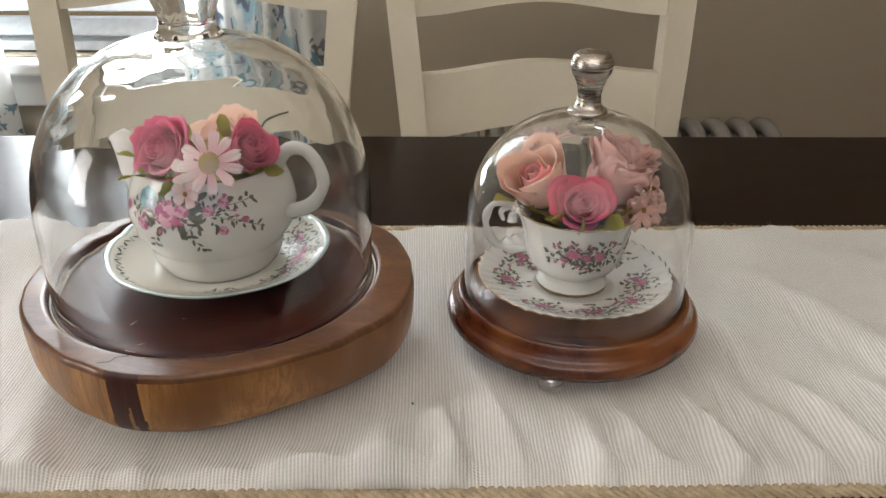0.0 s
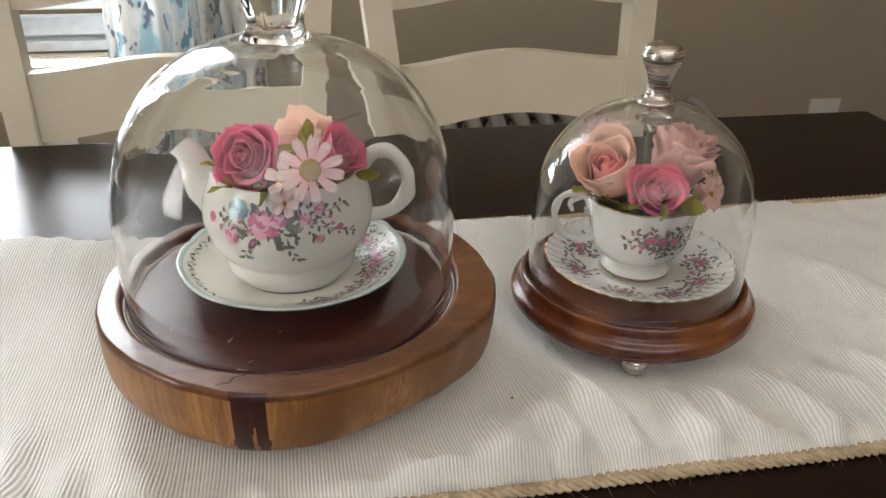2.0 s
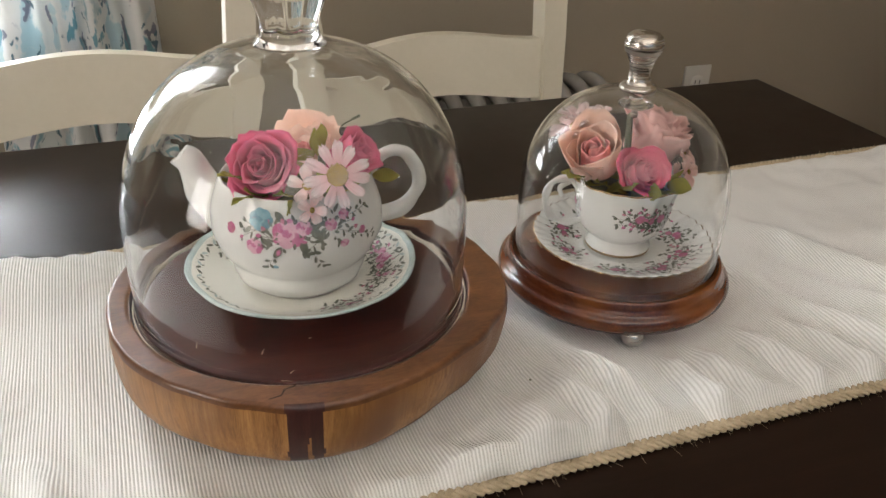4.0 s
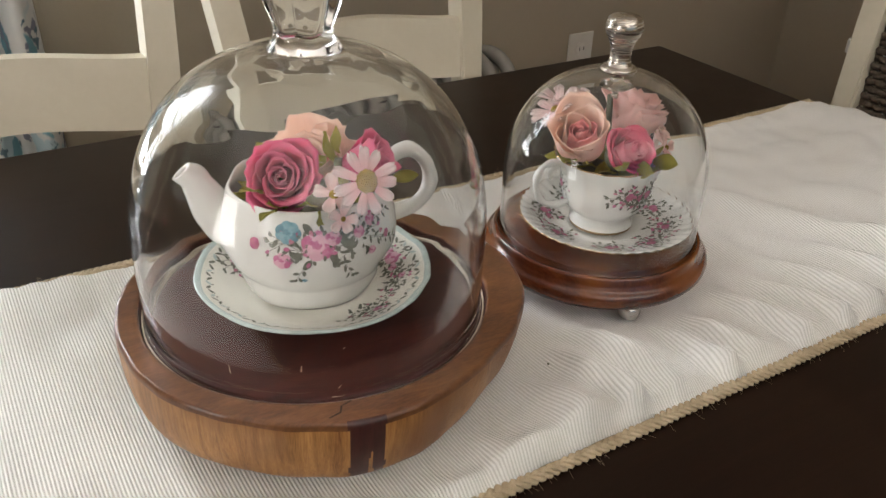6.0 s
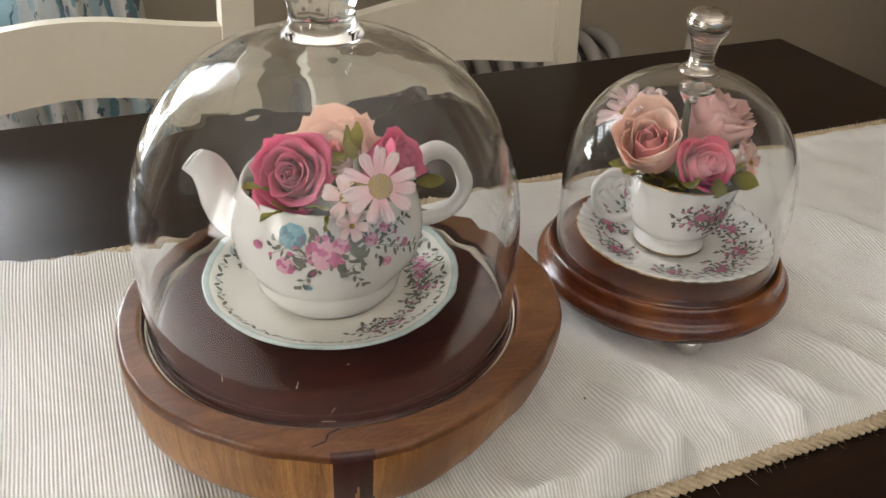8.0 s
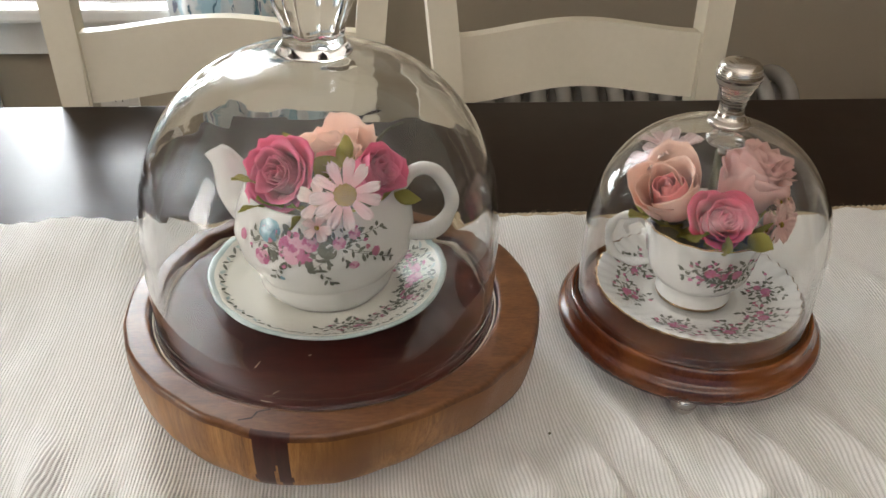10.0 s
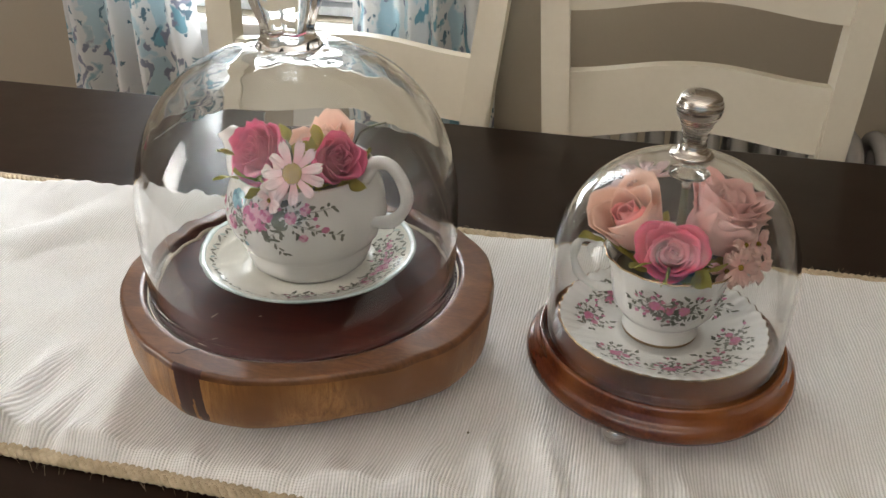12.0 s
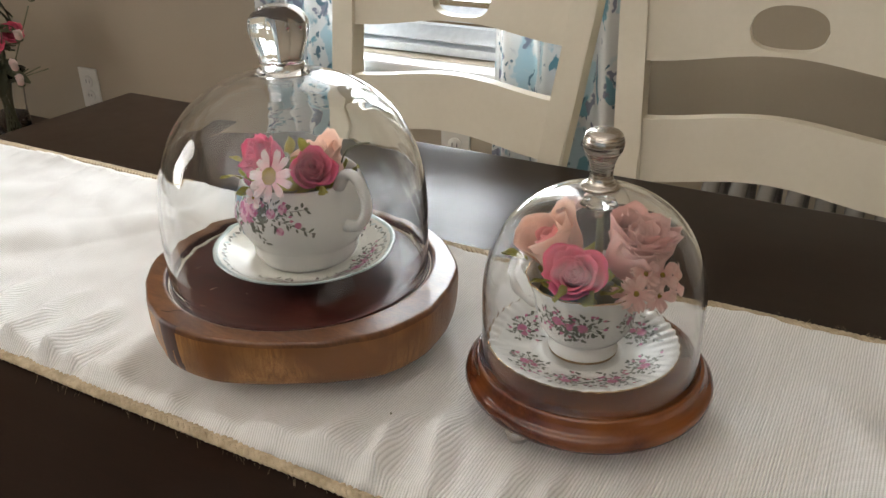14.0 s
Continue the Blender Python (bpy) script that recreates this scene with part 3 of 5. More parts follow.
fz = tagged(part("loose_fibre", bm, JUTE, run), "loose jute fibres", kind="stuff")
fz.matrix_world = pose(0, 0, 0)
lint = single("lint_speck", bmesh.ops.create_icosphere(b2 := bmesh.new(), subdivisions=1, radius=0.0009) and b2, STEM, "tiny dark lint speck on the runner", "speck")
lint.matrix_world = pose(0.005, 0.460, TZ + cloth_height(0.005, 0.460) + 0.0018)


# ---- chairs ----
def chair(x, y, rz, label, woven=False, dz=0.0, HW=0.174):
    """Ladder-back chair: x, y is the middle of the back at tabletop height; its front looks along local -y."""
    c = thing("dining_chair", (x, y, 0), label, "chair", "chairs round the table", rz)

    def back_y(z):
        return (z - 0.75) * 0.20 + 0.06 * max(0.0, z - 0.75)

    def half(z):
        return HW + (z - 0.80) * 0.095

    for sx in (-1, 1):
        bm = bmesh.new()
        secs = []
        for z in (0.0, 0.2, 0.44, 0.6, 0.72, 0.82, 0.92, 1.02, 1.035):
            cx, cy = sx * half(z) if z > 0.44 else sx * (half(0.44) - 0.02 * (0.44 - z)), back_y(z) if z > 0.44 else back_y(0.44) + 0.12 * (0.44 - z)
            w, d = (0.017, 0.016) if z < 1.03 else (0.011, 0.010)
            secs.append([bm.verts.new((cx + a * w, cy + b * d, z)) for a, b in ((-1, -1), (1, -1), (1, 1), (-1, 1))])
        for p, q in zip(secs, secs[1:]):
            for k in range(4):
                bm.faces.new((p[k], p[(k + 1) % 4], q[(k + 1) % 4], q[k]))
        bm.faces.new(secs[0][::-1])
        bm.faces.new(secs[-1])
        bmesh.ops.bevel(bm, geom=[e for e in bm.edges if abs((e.verts[0].co - e.verts[1].co).normalized().z) > 0.7], offset=0.004, segments=2, affect="EDGES")
        part("post", bm, CREAM, c, "", False)

    def rail(za, zb, arch, slot=False):
        bm = bmesh.new()
        n = 96
        cols = []
        zmid = za + 0.031
        for i in range(n + 1):
            u = -1 + 2 * i / n
            lift = arch * (math.cos(u * math.pi) * 0.5 + 0.5)
            low, high = za + lift, zb + lift
            hw_l, hw_h = half(low) - 0.015, half(high) - 0.015
            bow = 0.014 * (1 - u * u)
            if slot and abs(u) < 0.27:
                k = max(0.0, 1 - abs(u / 0.27) ** 2.6) ** 0.42 * 0.0255
                zs = [low, zmid + lift - k, zmid + lift + k, high]
            else:
                zs = [low, zmid + lift, zmid + lift, high] if slot else [low, high]
            col = []
            for dy in (-0.009, 0.009):
                col.append([bm.verts.new(((hw_l + (hw_h - hw_l) * ((z - low) / (high - low))) * u, back_y(z) + bow + dy, z)) for z in zs])
            cols.append(col)
        for a, b in zip(cols, cols[1:]):
            m = len(a[0])
            for k in range(m - 1):
                if slot and k == 1:
                    continue
                for s in (0, 1):
                    bm.faces.new((a[s][k], b[s][k], b[s][k + 1], a[s][k + 1]))
            for k in range(m):
                if slot and k in (1, 2):
                    continue
                bm.faces.new((a[0][k], b[0][k], b[1][k], a[1][k]))
            if slot:
                for k in (1, 2):
                    if (a[0][1].co - a[0][2].co).length + (b[0][1].co - b[0][2].co).length > 1e-5:
                        bm.faces.new((a[0][k], b[0][k], b[1][k], a[1][k]))
        for col in (cols[0], cols[-1]):
            for k in range(len(col[0]) - 1):
                if slot and k == 1:
                    continue
                bm.faces.new((col[0][k], col[0][k + 1], col[1][k + 1], col[1][k]))
        bmesh.ops.remove_doubles(bm, verts=bm.verts, dist=1e-6)
        part("back_rail", bm, CREAM, c, "", False)

    if woven:
        n = 40
        for i in range(n):
            z = 0.53 + 0.40 * i / n
            w = half(z) - 0.018
            pts = [(w * u, back_y(z) + 0.004 * math.sin(u * 60 + i * math.pi), z) for u in [k / 30 - 1 for k in range(61)]]
            part("woven_strip", tube(pts, 0.0052, 5), WOVEN, c, "dark brown woven rush")
        rail(0.94, 1.01, 0.012)
    else:
        rail(0.741 + dz, 0.816 + dz, 0.012)
        rail(0.884 + dz, 1.000, 0.014, True)
    part("seat", box(bmesh.new(), -0.20, 0.20, -0.40, -0.045, 0.425, 0.465, 0.008), WOVEN if woven else CREAM, c, "", False)
    for sx in (-1, 1):
        part("front_leg", box(bmesh.new(), sx * 0.175 - 0.019, sx * 0.175 + 0.019, -0.385, -0.347, 0, 0.4245, 0.003), CREAM, c, "", False)
        part("side_rail", box(bmesh.new(), sx * 0.172 - 0.01, sx * 0.172 + 0.01, -0.346, -0.075, 0.36, 0.4245, 0.003), CREAM, c, "", False)
    part("seat_rail", box(bmesh.new(), -0.155, 0.155, -0.378, -0.358, 0.36, 0.4245, 0.003), CREAM, c, "", False)
    return c


chair(-0.262, 1.031, 0, "cream painted ladder-back chair pushed against the dark table", False, 0.008, 0.168)
chair(0.161, 1.046, 3, "cream painted ladder-back chair standing slightly turned at the table", False, 0.000, 0.165)
chair(0.80, 0.612, -90, "cream chair with dark woven back at the table's end", True)


# ---- sideboard by the right wall ----
side = thing("sideboard", (1.60, 0.80, 0), "white painted sideboard with drawers on turned legs", "sideboard")
part("carcass", box(bmesh.new(), -0.115, 0.12, -0.42, 0.42, 0.60, 0.90, 0.004), TRIM, side, "", False)
part("ledge", box(bmesh.new(), -0.128, 0.12, -0.435, 0.435, 0.565, 0.5995, 0.006), TRIM, side, "", False)
part("top", box(bmesh.new(), -0.135, 0.12, -0.445, 0.445, 0.9005, 0.925, 0.006), TRIM, side, "", False)
for yy in (-0.21, 0.21):
    dr = part("drawer", box(bmesh.new(), -0.130, -0.1155, yy - 0.185, yy + 0.185, 0.63, 0.87, 0.004), TRIM, side, "", False)
    part("drawer_knob", lathe([(0, 0), (0.006, 0), (0.006, 0.010), (0.013, 0.016), (0.012, 0.024), (0, 0.027)], 20), NICKEL, dr).matrix_world = side.matrix_world @ pose(-0.130, yy, 0.75, 0, -90)
leg_prof = [(0, 0), (0.016, 0), (0.019, 0.01), (0.017, 0.05), (0.024, 0.20), (0.030, 0.36), (0.031, 0.42), (0.024, 0.435), (0.022, 0.445), (0.029, 0.455), (0.031, 0.468), (0.026, 0.48), (0.021, 0.487), (0.030, 0.505), (0.033, 0.53), (0.030, 0.555), (0.024, 0.5645), (0, 0.5645)]
for xx in (-0.09, 0.085):
    for yy in (-0.40, 0.40):
        part("leg", lathe(leg_prof, 24, centre=(xx, yy)), TRIM, side)

# ---- small stand with a vase in the far corner ----
VX, VY, VZ = -1.85, 1.40, 0.40
stand = thing("side_table", (VX, VY, 0), "dark wooden side table beneath the flower vase", "side table")
part("tabletop", box(bmesh.new(), -0.20, 0.20, -0.17, 0.17, VZ - 0.025, VZ, 0.004), TABLE, stand, "", False)
for sx in (-1, 1):
    for sy in (-1, 1):
        part("leg", box(bmesh.new(), sx * 0.17 - 0.018, sx * 0.17 + 0.018, sy * 0.14 - 0.018, sy * 0.14 + 0.018, 0, VZ - 0.0255, 0.003), TABLE, stand, "", False)
vase = thing("glass_vase", (VX + 0.06, VY, VZ), "clear glass vase with green stems and water", "vase")
part("vessel", lathe([(0, 0), (0.045, 0), (0.048, 0.01), (0.044, 0.09), (0.052, 0.17), (0.062, 0.19), (0.060, 0.191), (0.049, 0.17), (0.041, 0.09), (0.044, 0.012), (0, 0.01)], 40), GLASS, vase).visible_shadow = False


# ---- large cloche on the live-edge slab ----
BX, BY = -0.1305, 0.5400


def slab_r(a):
    """Outline of the slab round its middle, rough as a cut trunk."""
    d = math.degrees(a) % 360
    keys = [(0, 0.1350), (20, 0.133), (40, 0.127), (65, 0.122), (90, 0.121), (120, 0.122), (150, 0.125), (180, 0.1250), (205, 0.1270), (225, 0.1265), (242, 0.1285), (256, 0.1315), (270, 0.1305), (285, 0.1280), (300, 0.1280), (318, 0.1325), (335, 0.1375), (350, 0.1375), (360, 0.1350)]
    for (p, r), (q, s) in zip(keys, keys[1:]):
        if p <= d <= q:
            t = (d - p) / (q - p)
            t = t * t * (3 - 2 * t)
            return r + (s - r) * t
    return 0.13


S0, S1 = 0.773, 0.8175
slab = thing("cloche_base_slab", (BX, BY, S0), "polished live-edge wood slab base with dark recessed top on metal feet", "wood slab")


def slab_body():
    bm = bmesh.new()
    seg = 720
    rows = [(0.0, S0, 0), (0.90, S0, 0), (0.950, S0 + 0.0008, 0), (0.966, S0 + 0.003, 0), (0.978, S0 + 0.007, 0), (0.986, S0 + 0.012, 0), (0.991, S0 + 0.017, 0), (0.995, S0 + 0.022, 0), (0.998, S0 + 0.028, 0), (1.0, S0 + 0.034, 0), (1.0, S1 - 0.0045, 0), (0.9975, S1 - 0.0022, 1), (0.9920, S1 - 0.0006, 1), (0.984, S1, 1), (0.976, S1, 1)]
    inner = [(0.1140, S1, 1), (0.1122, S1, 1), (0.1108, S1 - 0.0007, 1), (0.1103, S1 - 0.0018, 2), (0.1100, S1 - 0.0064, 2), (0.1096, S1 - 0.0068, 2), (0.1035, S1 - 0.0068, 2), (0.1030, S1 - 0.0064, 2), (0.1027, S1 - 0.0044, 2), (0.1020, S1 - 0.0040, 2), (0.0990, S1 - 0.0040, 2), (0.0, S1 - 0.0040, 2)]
    rings = []
    for f, z, m in rows:
        if f == 0:
            rings.append(([bm.verts.new((0, 0, z - S0))], m))
            continue
        ring = []
        for k in range(seg):
            a = 2 * math.pi * k / seg
            r = slab_r(a) * f + (0.0005 * noise.noise(Vector((math.cos(a) * 9, math.sin(a) * 9, min(z, S1 - 0.006) * 18))) if f > 0.9 else 0)
            r -= 0.0065 * math.exp(-((math.degrees(a) - 306) / 26) ** 2) * max(0.0, 1 - (z - S0) / 0.036)
            ring.append(bm.verts.new((r * math.cos(a), r * math.sin(a), z - S0)))
        rings.append((ring, m))
    for r, z, m in inner:
        if r == 0:
            rings.append(([bm.verts.new((0, 0, z - S0))], m))
        else:
            rings.append(([bm.verts.new((r * math.cos(2 * math.pi * k / seg), r * math.sin(2 * math.pi * k / seg), z - S0)) for k in range(seg)], m))
    for i in range(len(rings) - 1):
        (a, _), (b, m) = rings[i], rings[i + 1]
        for k in range(seg):
            n = (k + 1) % seg
            if len(a) == 1:
                f = bm.faces.new((a[0], b[k], b[n]))
            elif len(b) == 1:
                f = bm.faces.new((a[k], a[n], b[0]))
            else:
                f = bm.faces.new((a[k], a[n], b[n], b[k]))
            f.material_index = m
            if m in (0, 1) and 2 <= i <= 13:
                d = k / 2 - 257.5
                z = sum(v.co.z for v in f.verts) / len(f.verts)
                wide = 4.3 + 0.25 * math.sin(z * 180)
                tongue = 0.9 * (1 - z / 0.027)
                if -wide < d < wide and not abs(d - 0.9) < tongue:
                    f.material_index = 3
    return bm


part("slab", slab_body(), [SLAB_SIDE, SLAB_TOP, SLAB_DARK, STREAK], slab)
# a crack from the recess to the edge, and a few scratches
bm = bmesh.new()
pts = [(0.100, -108), (0.106, -106.5), (0.1125, -104.5), (0.116, -107.5), (0.121, -108), (0.1245, -111)]
for (r0, a0), (r1, a1) in zip(pts, pts[1:]):
    if r0 < 0.112 < r1 or r1 < 0.1126:
        continue
    p, q = [Vector((r * math.cos(radians(a)), r * math.sin(radians(a)), S1 - S0 + 0.0004)) for r, a in ((r0, a0), (r1, a1))]
    n = (q - p).cross(Vector((0, 0, 1))).normalized() * 0.0006
    bm.faces.new([bm.verts.new(v) for v in (p - n, q - n * 0.6, q + n * 0.6, p + n)])
part("crack", bm, CRACK, slab, "", False)
bm = bmesh.new()
for x, y, a, l, w in ((-0.040, -0.068, 65, 0.006, 0.0005), (-0.010, -0.060, 20, 0.002, 0.0005), (-0.028, -0.092, 40, 0.004, 0.0003), (-0.034, -0.096, -20, 0.007, 0.0003), (-0.075, -0.050, 80, 0.008, 0.0003)):
    d = Vector((math.cos(radians(a)), math.sin(radians(a)), 0)) * l
    n = Vector((-d.y, d.x, 0)).normalized() * w
    p = Vector((x, y, S1 - S0 - 0.0036))
    bm.faces.new([bm.verts.new(v) for v in (p - n, p + d - n * 0.4, p + d + n * 0.4, p + n)])
part("scratch", bm, PALE, slab, "", False)
# ring added in the groove to draw the glass rim's highlight
part("rim_glint_ring", lathe([(0.1085, S1 - S0 - 0.0064), (0.1094, S1 - S0 - 0.0056), (0.1094, S1 - S0 - 0.0044), (0.1088, S1 - S0 - 0.0038), (0.1083, S1 - S0 - 0.0044), (0.1083, S1 - S0 - 0.0058), (0.1085, S1 - S0 - 0.0064)], 160), RIM_GLINT, slab, "pale ring in the groove standing in for the glass rim's bright line")
for a, far in ((4, 0.108), (72, 0.098), (150, 0.098), (256, 0.098)):
    f = part("foot", lathe([(0, 0.0), (0.005, 0.0), (0.009, 0.003), (0.0105, 0.008), (0.009, 0.0135), (0.006, 0.0168), (0, 0.0168)], 24), NICKEL, slab)
    f.matrix_world = slab.matrix_world @ pose(far * math.cos(radians(a)), far * math.sin(radians(a)), -0.0168)


def dome_profile(R, Rb, zb, z0, H, th, rtop, sq):
    """Closed outline of a blown glass bell: outside up to the top, then down the inside."""
    out, inn = [], []
    n = 44
    out += [(Rb, zb), (Rb + 0.0009, zb + 0.0008), (Rb + 0.0011, zb + 0.0020), (Rb + 0.0006, zb + 0.0034)]
    for k in range(1, 6):
        t = (k + 1) / 7
        out.append((Rb + (R - Rb) * math.sin(t * math.pi / 2), zb + (z0 - zb) * t))
    for k in range(n + 1):
        a = math.pi / 2 * k / n
        r = R * math.cos(a) ** sq
        if r < rtop:
            break
        out.append((r, z0 + H * math.sin(a) ** sq))
    for k in range(n + 1):
        a = math.pi / 2 * (1 - k / n)
        inn.append(((R - th) * max(0.0, math.cos(a)) ** sq, z0 + (H - th * 1.4) * math.sin(a) ** sq))
    for k in range(6):
        t = 1 - (k + 1) / 7
        inn.append((Rb - th + (R - Rb) * math.sin(t * math.pi / 2), zb + (z0 - zb) * t))
    inn.append((Rb - th, zb + 0.0006))
    inn.append((Rb - th * 0.5, zb - 0.0006))
    return out, inn


def wobble(a, r, z):
    k = 1 + 0.005 * noise.noise(Vector((math.cos(a) * 1.5, math.sin(a) * 1.5, z * 14))) + 0.0010 * noise.noise(Vector((math.cos(a) * 6, math.sin(a) * 6, z * 45)))
    return r * k, z


def ripple(a, r, z):
    """The inner skin of blown glass: the same wobble with fine drawn rings in it."""
    r, z = wobble(a, r, z)
    k = noise.noise(Vector((math.cos(a) * 1.2, math.sin(a) * 1.2, z * 130)))
    return r * (1 + 0.0030 * k), z + 0.0004 * noise.noise(Vector((math.cos(a) * 2, math.sin(a) * 2, r * 260)))


def bell_mesh(outside, inside, mod):
    """Outer and inner skin of a bell, joined at its rim; the outer skin stays open where the knob grows out of it."""
    bm = lathe(outside, 128, mod)
    lathe(inside, 128, lambda a, r, z: ripple(a, r, z) if z > 0.006 else mod(a, r, z), bm=bm)
    bmesh.ops.remove_doubles(bm, verts=bm.verts, dist=1e-7)
    return bm


GZ = S1 - 0.0058
cl1 = thing("glass_cloche", (BX, BY, GZ), "large clear blown glass cloche with a fluted glass knob", "cloche", "glass cloches")
o, i_ = dome_profile(0.1078, 0.1065, 0.0, 0.862 - GZ, 0.1175, 0.0032, 0.022, 0.86)
zt = o[-1][1]
knob = [(0.0212, zt + 0.0006), (0.0203, zt + 0.0018), (0.0194, zt + 0.0032), (0.0180, zt + 0.0052), (0.0168, zt + 0.0080), (0.0164, zt + 0.0115), (0.0172, zt + 0.0160), (0.0192, zt + 0.0215), (0.0214, zt + 0.0275), (0.0225, zt + 0.0330), (0.0220, zt + 0.0385), (0.0198, zt + 0.0435), (0.0160, zt + 0.0475), (0.0110, zt + 0.0500), (0.0055, zt + 0.0512), (0.0, zt + 0.0515)]


def flute(a, r, z):
    r, z = wobble(a, r, z)
    k = max(0.0, min(1.0, (z - zt - 0.005) / 0.007)) * max(0.0, min(1.0, (zt + 0.0510 - z) / 0.014))
    return r * (1 + 0.055 * k * (abs(math.cos(3.5 * a)) * 2 - 1.2)), z


apex = 0.862 - GZ + 0.1175
part("bell", bell_mesh(o + [(0.012, apex - 0.0008), (0, apex)], i_ + [o[0]], wobble), GLASS, cl1).visible_shadow = False
kn = part("knob", lathe([(0, apex + 0.0004), (0.012, apex - 0.0003), (0.0205, zt + 0.0006)] + knob, 128, flute), GLASS, cl1, "fluted clear glass knob")
kn.visible_shadow = False

# ---- small cloche on the turned base ----
CX, CY = 0.1205, 0.5525
M0 = 0.7705
base = thing("cloche_base", (CX, CY, M0), "reddish mahogany turned round base with stepped rim on metal ball feet", "wood base")
prof = [(0, 0), (0.0835, 0), (0.0875, 0.0015), (0.0900, 0.0050), (0.0908, 0.0085), (0.0900, 0.0120), (0.0878, 0.0142), (0.0862, 0.0150), (0.0858, 0.0165), (0.0846, 0.0178), (0.0838, 0.0200), (0.0832, 0.0232), (0.0822, 0.0248), (0.0806, 0.0252), (0.0800, 0.0240), (0.0798, 0.0195), (0.0752, 0.0195), (0.0748, 0.0262), (0.0738, 0.0275), (0, 0.0275)]
part("turned_disc", lathe(prof, 128), MAHOGANY, base)
for a in (252, 12, 132):
    f = part("foot", lathe([(0, 0), (0.004, 0.0003), (0.0076, 0.003), (0.0088, 0.0070), (0.0080, 0.0110), (0.0050, 0.0140), (0, 0.0143)], 24), NICKEL, base)
    f.matrix_world = base.matrix_world @ pose(0.076 * math.cos(radians(a)), 0.076 * math.sin(radians(a)), -0.0143)

HZ = M0 + 0.0202
cl2 = thing("glass_cloche", (CX, CY, HZ), "small clear glass cloche topped with a polished metal knob", "cloche", "glass cloches")
o, i_ = dome_profile(0.0787, 0.0782, 0.0, 0.841 - HZ, 0.0845, 0.0024, 0.009, 0.90)
part("bell", lathe(o + [(0, o[-1][1] + 0.0004)] + i_ + [o[0]], 128, wobble), GLASS, cl2).visible_shadow = False
zt2 = o[-1][1] + 0.0008
part("knob", lathe([(0, zt2), (0.0128, zt2 - 0.0004), (0.0134, zt2 + 0.0008), (0.0128, zt2 + 0.0026), (0.0102, zt2 + 0.0034), (0.0090, zt2 + 0.0045), (0.0078, zt2 + 0.0085), (0.0077, zt2 + 0.0130), (0.0086, zt2 + 0.0185), (0.0104, zt2 + 0.0232), (0.0126, zt2 + 0.0268), (0.0136, zt2 + 0.0302), (0.0137, zt2 + 0.0325), (0.0130, zt2 + 0.0355), (0.0126, zt2 + 0.0362), (0.0122, zt2 + 0.0378), (0.0100, zt2 + 0.0398), (0.0055, zt2 + 0.0410), (0, zt2 + 0.0413)], 48), CHROME, cl2, "polished nickel ball knob")
zi = i_[0][1]
part("washer", lathe([(0, zi - 0.0102), (0.010, zi - 0.0102), (0.0125, zi - 0.0085), (0.0115, zi - 0.0065), (0.005, zi - 0.0055), (0.0045, zi - 0.0006), (0, zi - 0.0006)], 32, lambda a, r, z: (r * (1 + 0.05 * math.cos(7 * a)), z)), GLASS, cl2, "clear plastic washer").visible_shadow = False
part("bolt", lathe([(0, zi - 0.018), (0.0026, zi - 0.0178), (0.0030, zi - 0.0150), (0.0022, zi - 0.0148), (0.0022, zi - 0.0104), (0, zi - 0.0104)], 16), CHROME, cl2)


# ---- china ----
class Skin:
    """A turned surface, to lay prints on: angle and a distance along the outline give a place and its normal."""

    def __init__(self, prof, lift=0.0004, mod=None, side=1):
        self.p = [Vector((r, z)) for r, z in prof]
        self.l = [0.0]
        for a, b in zip(self.p, self.p[1:]):
            self.l.append(self.l[-1] + (b - a).length)
        self.lift, self.mod, self.side = lift, mod, side

    def at(self, ang, s):
        s = max(0.0, min(self.l[-1] - 1e-6, s))
        for k in range(len(self.l) - 1):
            if self.l[k] <= s <= self.l[k + 1]:
                t = (s - self.l[k]) / max(1e-9, self.l[k + 1] - self.l[k])
                q = self.p[k].lerp(self.p[k + 1], t)
                d = (self.p[k + 1] - self.p[k]).normalized()
                n = Vector((d.y, -d.x)) * self.lift * self.side
                r, z = q.x + n.x, q.y + n.y
                if self.mod:
                    r, z = self.mod(ang, r, z)
                return Vector((r * math.cos(ang), r * math.sin(ang), z)), q.x
        return Vector((0, 0, 0)), 0.01


def print_blob(bm, skin, ang, s, w, h, turn, mat, level=0, lobes=0):
    """A petal or leaf of the printed pattern: an oval of size w by h lying on the skin."""
    _, r = skin.at(ang, s)
    base_lift = skin.lift
    skin.lift = base_lift + 0.00012 * level
    vs = []
    n = 14
    for k in range(n):
        a = 2 * math.pi * k / n
        rad = 1.0 + (0.18 * math.cos(lobes * a) if lobes else 0)
        px, py = rad * math.cos(a) * w / 2, rad * math.sin(a) * h / 2
        if not lobes:
            py *= 1 - 0.45 * abs(math.cos(a)) ** 3
        qx, qy = px * math.cos(turn) - py * math.sin(turn), px * math.sin(turn) + py * math.cos(turn)
        vs.append(bm.verts.new(skin.at(ang + qx / max(r, 0.01), s + qy)[0]))
    c = bm.verts.new(skin.at(ang, s)[0])
    for k in range(n):
        f = bm.faces.new((vs[k], vs[(k + 1) % n], c))
        f.material_index = mat
    skin.lift = base_lift


